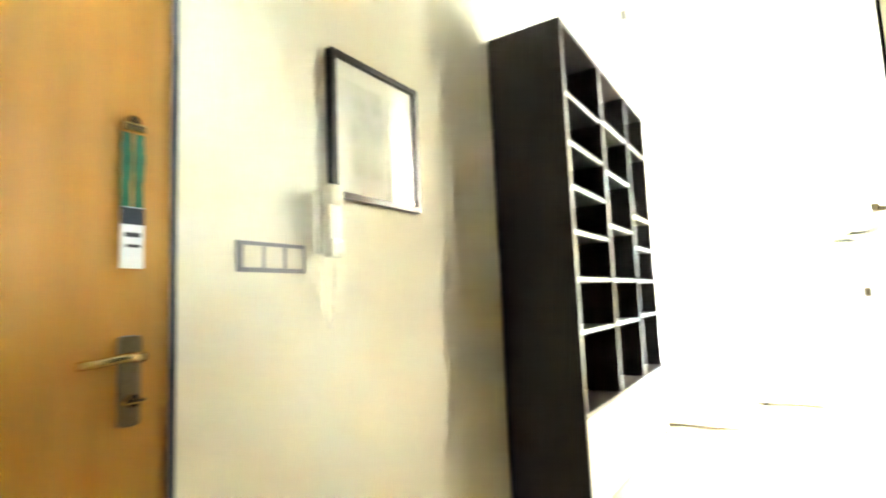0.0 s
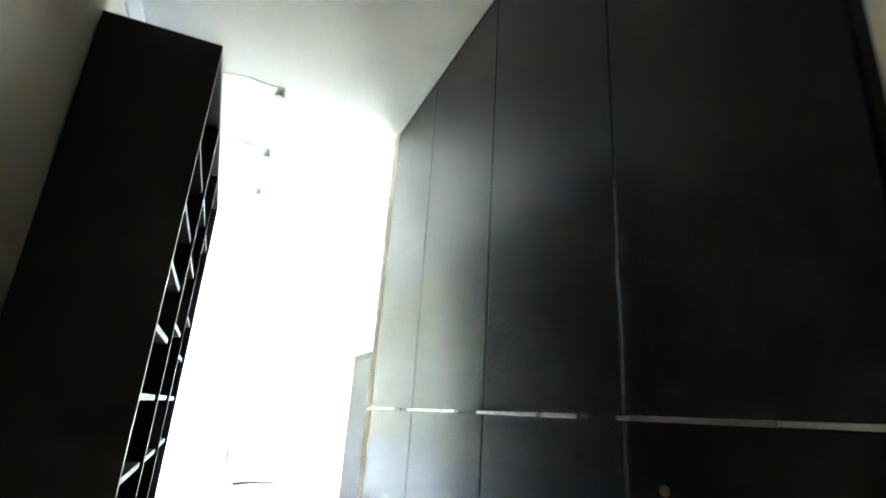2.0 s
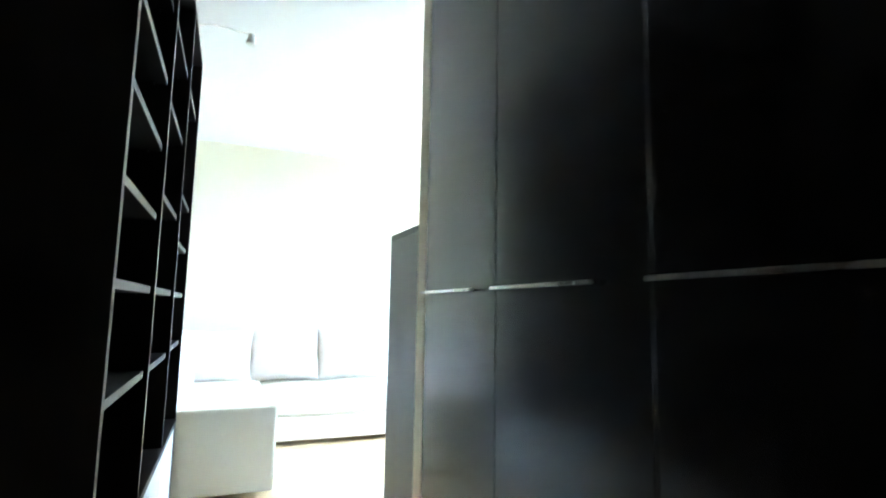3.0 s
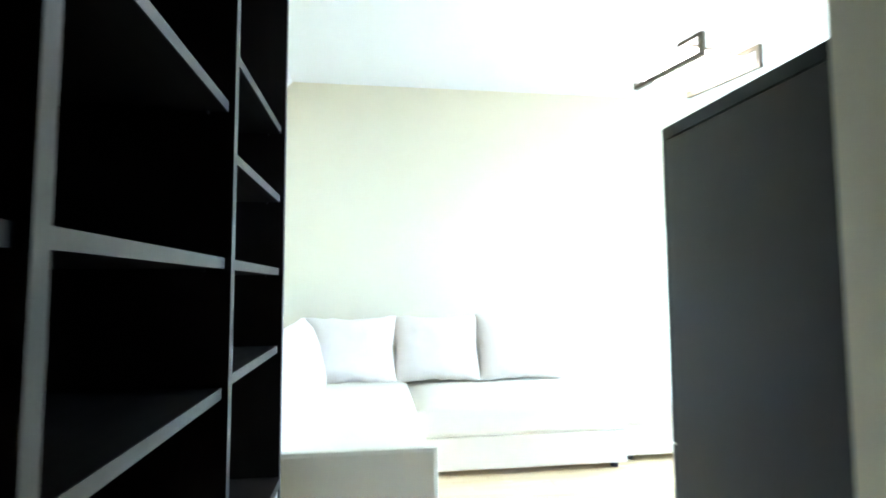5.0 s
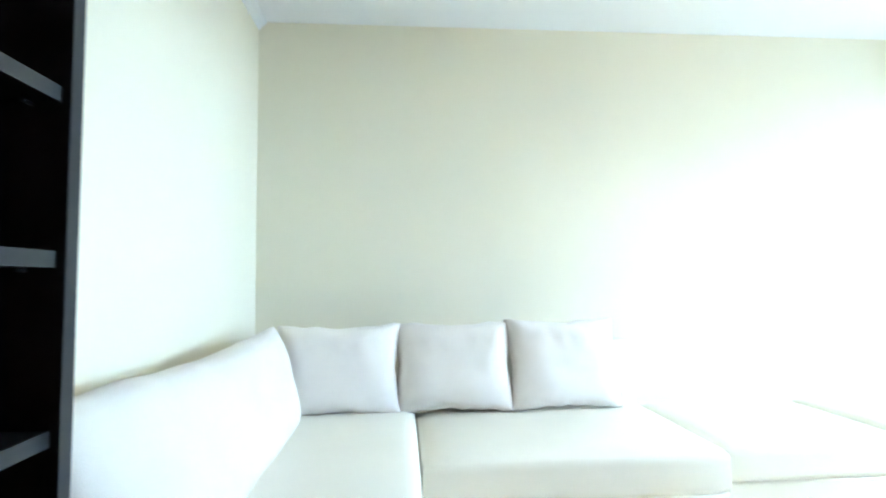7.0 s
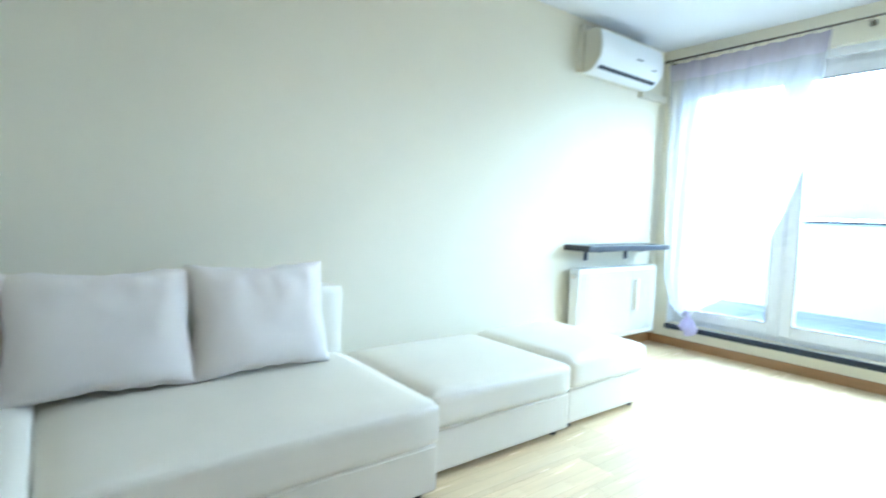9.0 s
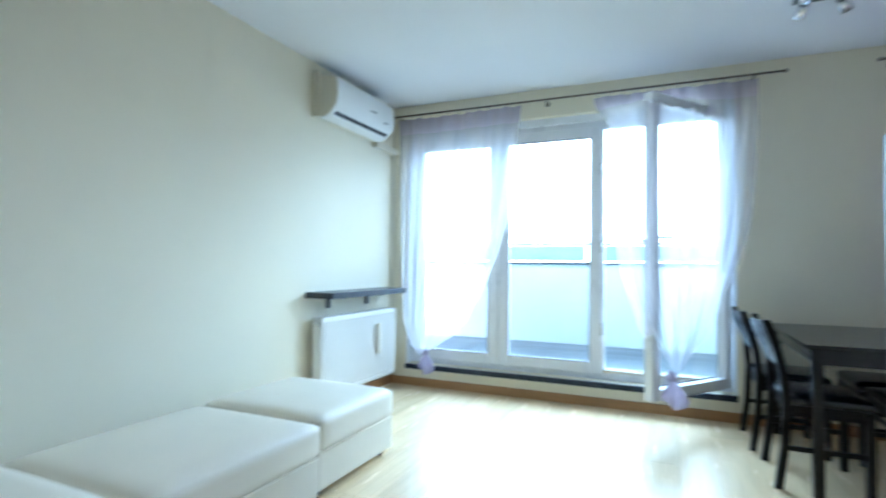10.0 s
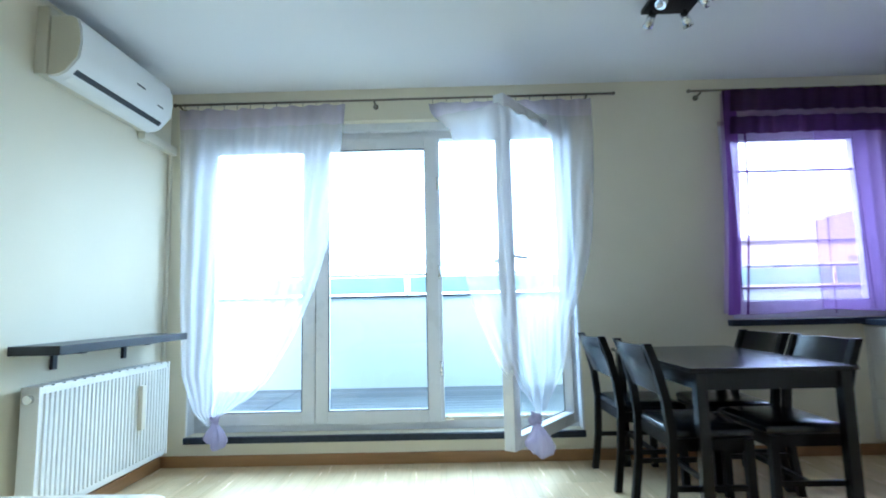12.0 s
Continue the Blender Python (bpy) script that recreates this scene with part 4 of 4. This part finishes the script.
part("plate", boxes((-0.13, 0.13, -0.13, 0.13, -0.042, -0.018), bevel=0.004), CHAIRWOOD, sp)
part("ceiling_mount", boxes((-0.06, 0.06, -0.06, 0.06, -0.018, -0.001)), CHROME, sp)
for i, (x, y) in enumerate(((-0.09, -0.09), (0.09, -0.09), (-0.09, 0.09), (0.09, 0.09))):
    a = radians((200, 330, 120, 40)[i])
    dx, dy = 0.035 * math.cos(a), 0.035 * math.sin(a)
    s = part("spot", rod_between(rod_between(bmesh.new(), (x, y, -0.042), (x, y, -0.072), 0.007), (x - dx * 0.4, y - dy * 0.4, -0.062), (x + dx, y + dy, -0.127), 0.019, 0.028, 18), CHROME, sp)
    part("bulb", ball(bmesh.new(), (x + dx, y + dy, -0.128), 0.02, 0.5), TAGWHITE, s)


so = thing("wall_socket", "small ivory double socket low on the wall", "socket", 3.43, 0, 0.50)
part("plate", boxes((-0.06, 0.06, -0.010, -0.001, -0.04, 0.04), bevel=0.003), IVORY, so)
for x in (-0.029, 0.029):
    part("outlet", rod_between(bmesh.new(), (x, -0.0112, 0), (x, -0.009, 0), 0.02, segments=20), RADWHITE, so)


# ---- dining table and chairs ----
TX0, TX1, TY0, TY1, TZ = 3.09, 3.84, -1.27, -0.12, 0.755
tb = thing("dining_table", "dark espresso wooden dining table", "table", 0, 0, 0)
part("tabletop", boxes((TX0, TX1, TY0, TY1, TZ - 0.022, TZ), bevel=0.005), TABLEWOOD, tb)
part("apron", boxes((TX0 + 0.075, TX1 - 0.08, TY0 + 0.02, TY0 + 0.04, TZ - 0.10, TZ - 0.022), (TX0 + 0.075, TX1 - 0.08, TY1 - 0.04, TY1 - 0.02, TZ - 0.10, TZ - 0.022),
                    (TX0 + 0.04, TX0 + 0.06, TY0 + 0.053, TY1 - 0.053, TZ - 0.10, TZ - 0.022), (TX1 - 0.06, TX1 - 0.04, TY0 + 0.053, TY1 - 0.053, TZ - 0.10, TZ - 0.022)), TABLEWOOD, tb)
for x in (TX0 + 0.025, TX1 - 0.08):
    for y in (TY0 + 0.003, TY1 - 0.053):
        part("leg", boxes((x, x + 0.05, y, y + 0.05, 0, TZ - 0.022), bevel=0.005), TABLEWOOD, tb)


def chair(m):
    """Chair facing +x, seat centre at the origin."""
    t = thing("dining_chair", "dark wooden dining chair with black leatherette seat and back", "chair", group="chairs round the table")
    cu = soft_block(0.375, 0.45, 0.43, 0.475, 0.018, 0.012, 3)
    bmesh.ops.translate(cu, verts=cu.verts, vec=(-0.195, -0.225, 0))
    part("seat", cu, SEATLEATHER, t, smooth=60)
    part("seat_frame", boxes((-0.175, 0.13, -0.215, -0.195, 0.375, 0.432), (-0.175, 0.13, 0.195, 0.215, 0.375, 0.432), (0.145, 0.165, -0.195, 0.195, 0.375, 0.432), (-0.185, -0.165, -0.195, 0.195, 0.375, 0.432)), CHAIRWOOD, t)
    for y in (-0.215, 0.215):
        part("front_leg", boxes((0.13, 0.168, y - 0.02, y + 0.02, 0, 0.43), bevel=0.004), CHAIRWOOD, t)
        bm = bmesh.new()
        prev = None
        for z, x in ((0, -0.235), (0.22, -0.205), (0.45, -0.195), (0.60, -0.21), (0.75, -0.245), (0.862, -0.285)):
            ring = [bm.verts.new((x + sx * 0.019, y + sy * 0.017, z)) for sx, sy in ((-1, -1), (1, -1), (1, 1), (-1, 1))]
            if prev:
                for k in range(4):
                    bm.faces.new((prev[k], prev[(k + 1) % 4], ring[(k + 1) % 4], ring[k]))
            else:
                bm.faces.new(ring[::-1])
            prev = ring
        bm.faces.new(prev)
        part("back_post", bm, CHAIRWOOD, t)
    bm = bmesh.new()
    n = 12
    g = {}
    for s in (0, 1):
        for i in range(n + 1):
            for j in range(7):
                u, v = 2 * i / n - 1, j / 6
                z = 0.64 + 0.215 * v
                x = -0.215 - 0.07 * ease(0, 1, v) - 0.035 * (1 - u * u) + (0.016 if s else -0.014) * (1 - 0.6 * abs(2 * v - 1) ** 4)
                g[s, i, j] = bm.verts.new((x, u * 0.20, z - (0.02 * (1 - v) * u * u)))
    for s in (0, 1):
        for i in range(n):
            for j in range(6):
                bm.faces.new((g[s, i, j], g[s, i + 1, j], g[s, i + 1, j + 1], g[s, i, j + 1]))
    for i in range(n):
        for j in (0, 6):
            bm.faces.new((g[0, i, j], g[0, i + 1, j], g[1, i + 1, j], g[1, i, j]))
    for j in range(6):
        for i in (0, n):
            bm.faces.new((g[0, i, j], g[0, i, j + 1], g[1, i, j + 1], g[1, i, j]))
    part("backrest", bm, SEATLEATHER, t, smooth=50)
    for y in (-0.215, 0.215):
        part("stretcher", boxes((-0.20, 0.14, y - 0.009, y + 0.009, 0.20, 0.225)), CHAIRWOOD, t)
    part("stretcher", boxes((-0.02, 0.0, -0.206, 0.206, 0.20, 0.222)), CHAIRWOOD, t)
    t.matrix_world = m
    return t


first = chair(pose(3.215, -0.975, 0, 0, 0, 0))
copy_thing(first, pose(3.17, -0.385, 0, 0, 0, 1))
copy_thing(first, pose(3.65, -0.93, 0, 0, 0, 180))
copy_thing(first, pose(3.64, -0.42, 0, 0, 0, 179))

# ---- floor boards, last ----
fl = thing("floor", "light oak three-strip floor boards", "floor", kind="structure")
BW, BL = 0.194, 1.28
rng = random.Random(4)
lengths = {}


def board_mesh(length):
    """One board mesh for each length, shared by all boards of it."""
    if length not in lengths:
        lengths[length] = mesh_of("floor_board", boxes((-BW / 2 + 0.0004, BW / 2 - 0.0004, 0.0004, length - 0.0004, -0.013, 0), bevel=0.0012), OAK)
    return lengths[length]


x = BW / 2
while x < EX + 0.05:
    y, first_length = SY - 0.1, round(0.16 * rng.randint(2, 8), 2)
    while y < 0.0:
        length = min(first_length if y < SY else BL, round(0.05 - y, 2))
        o = new("floor_board", board_mesh(length))
        o.parent = fl
        o.location = (x, y, 0)
        y += length
    x += BW
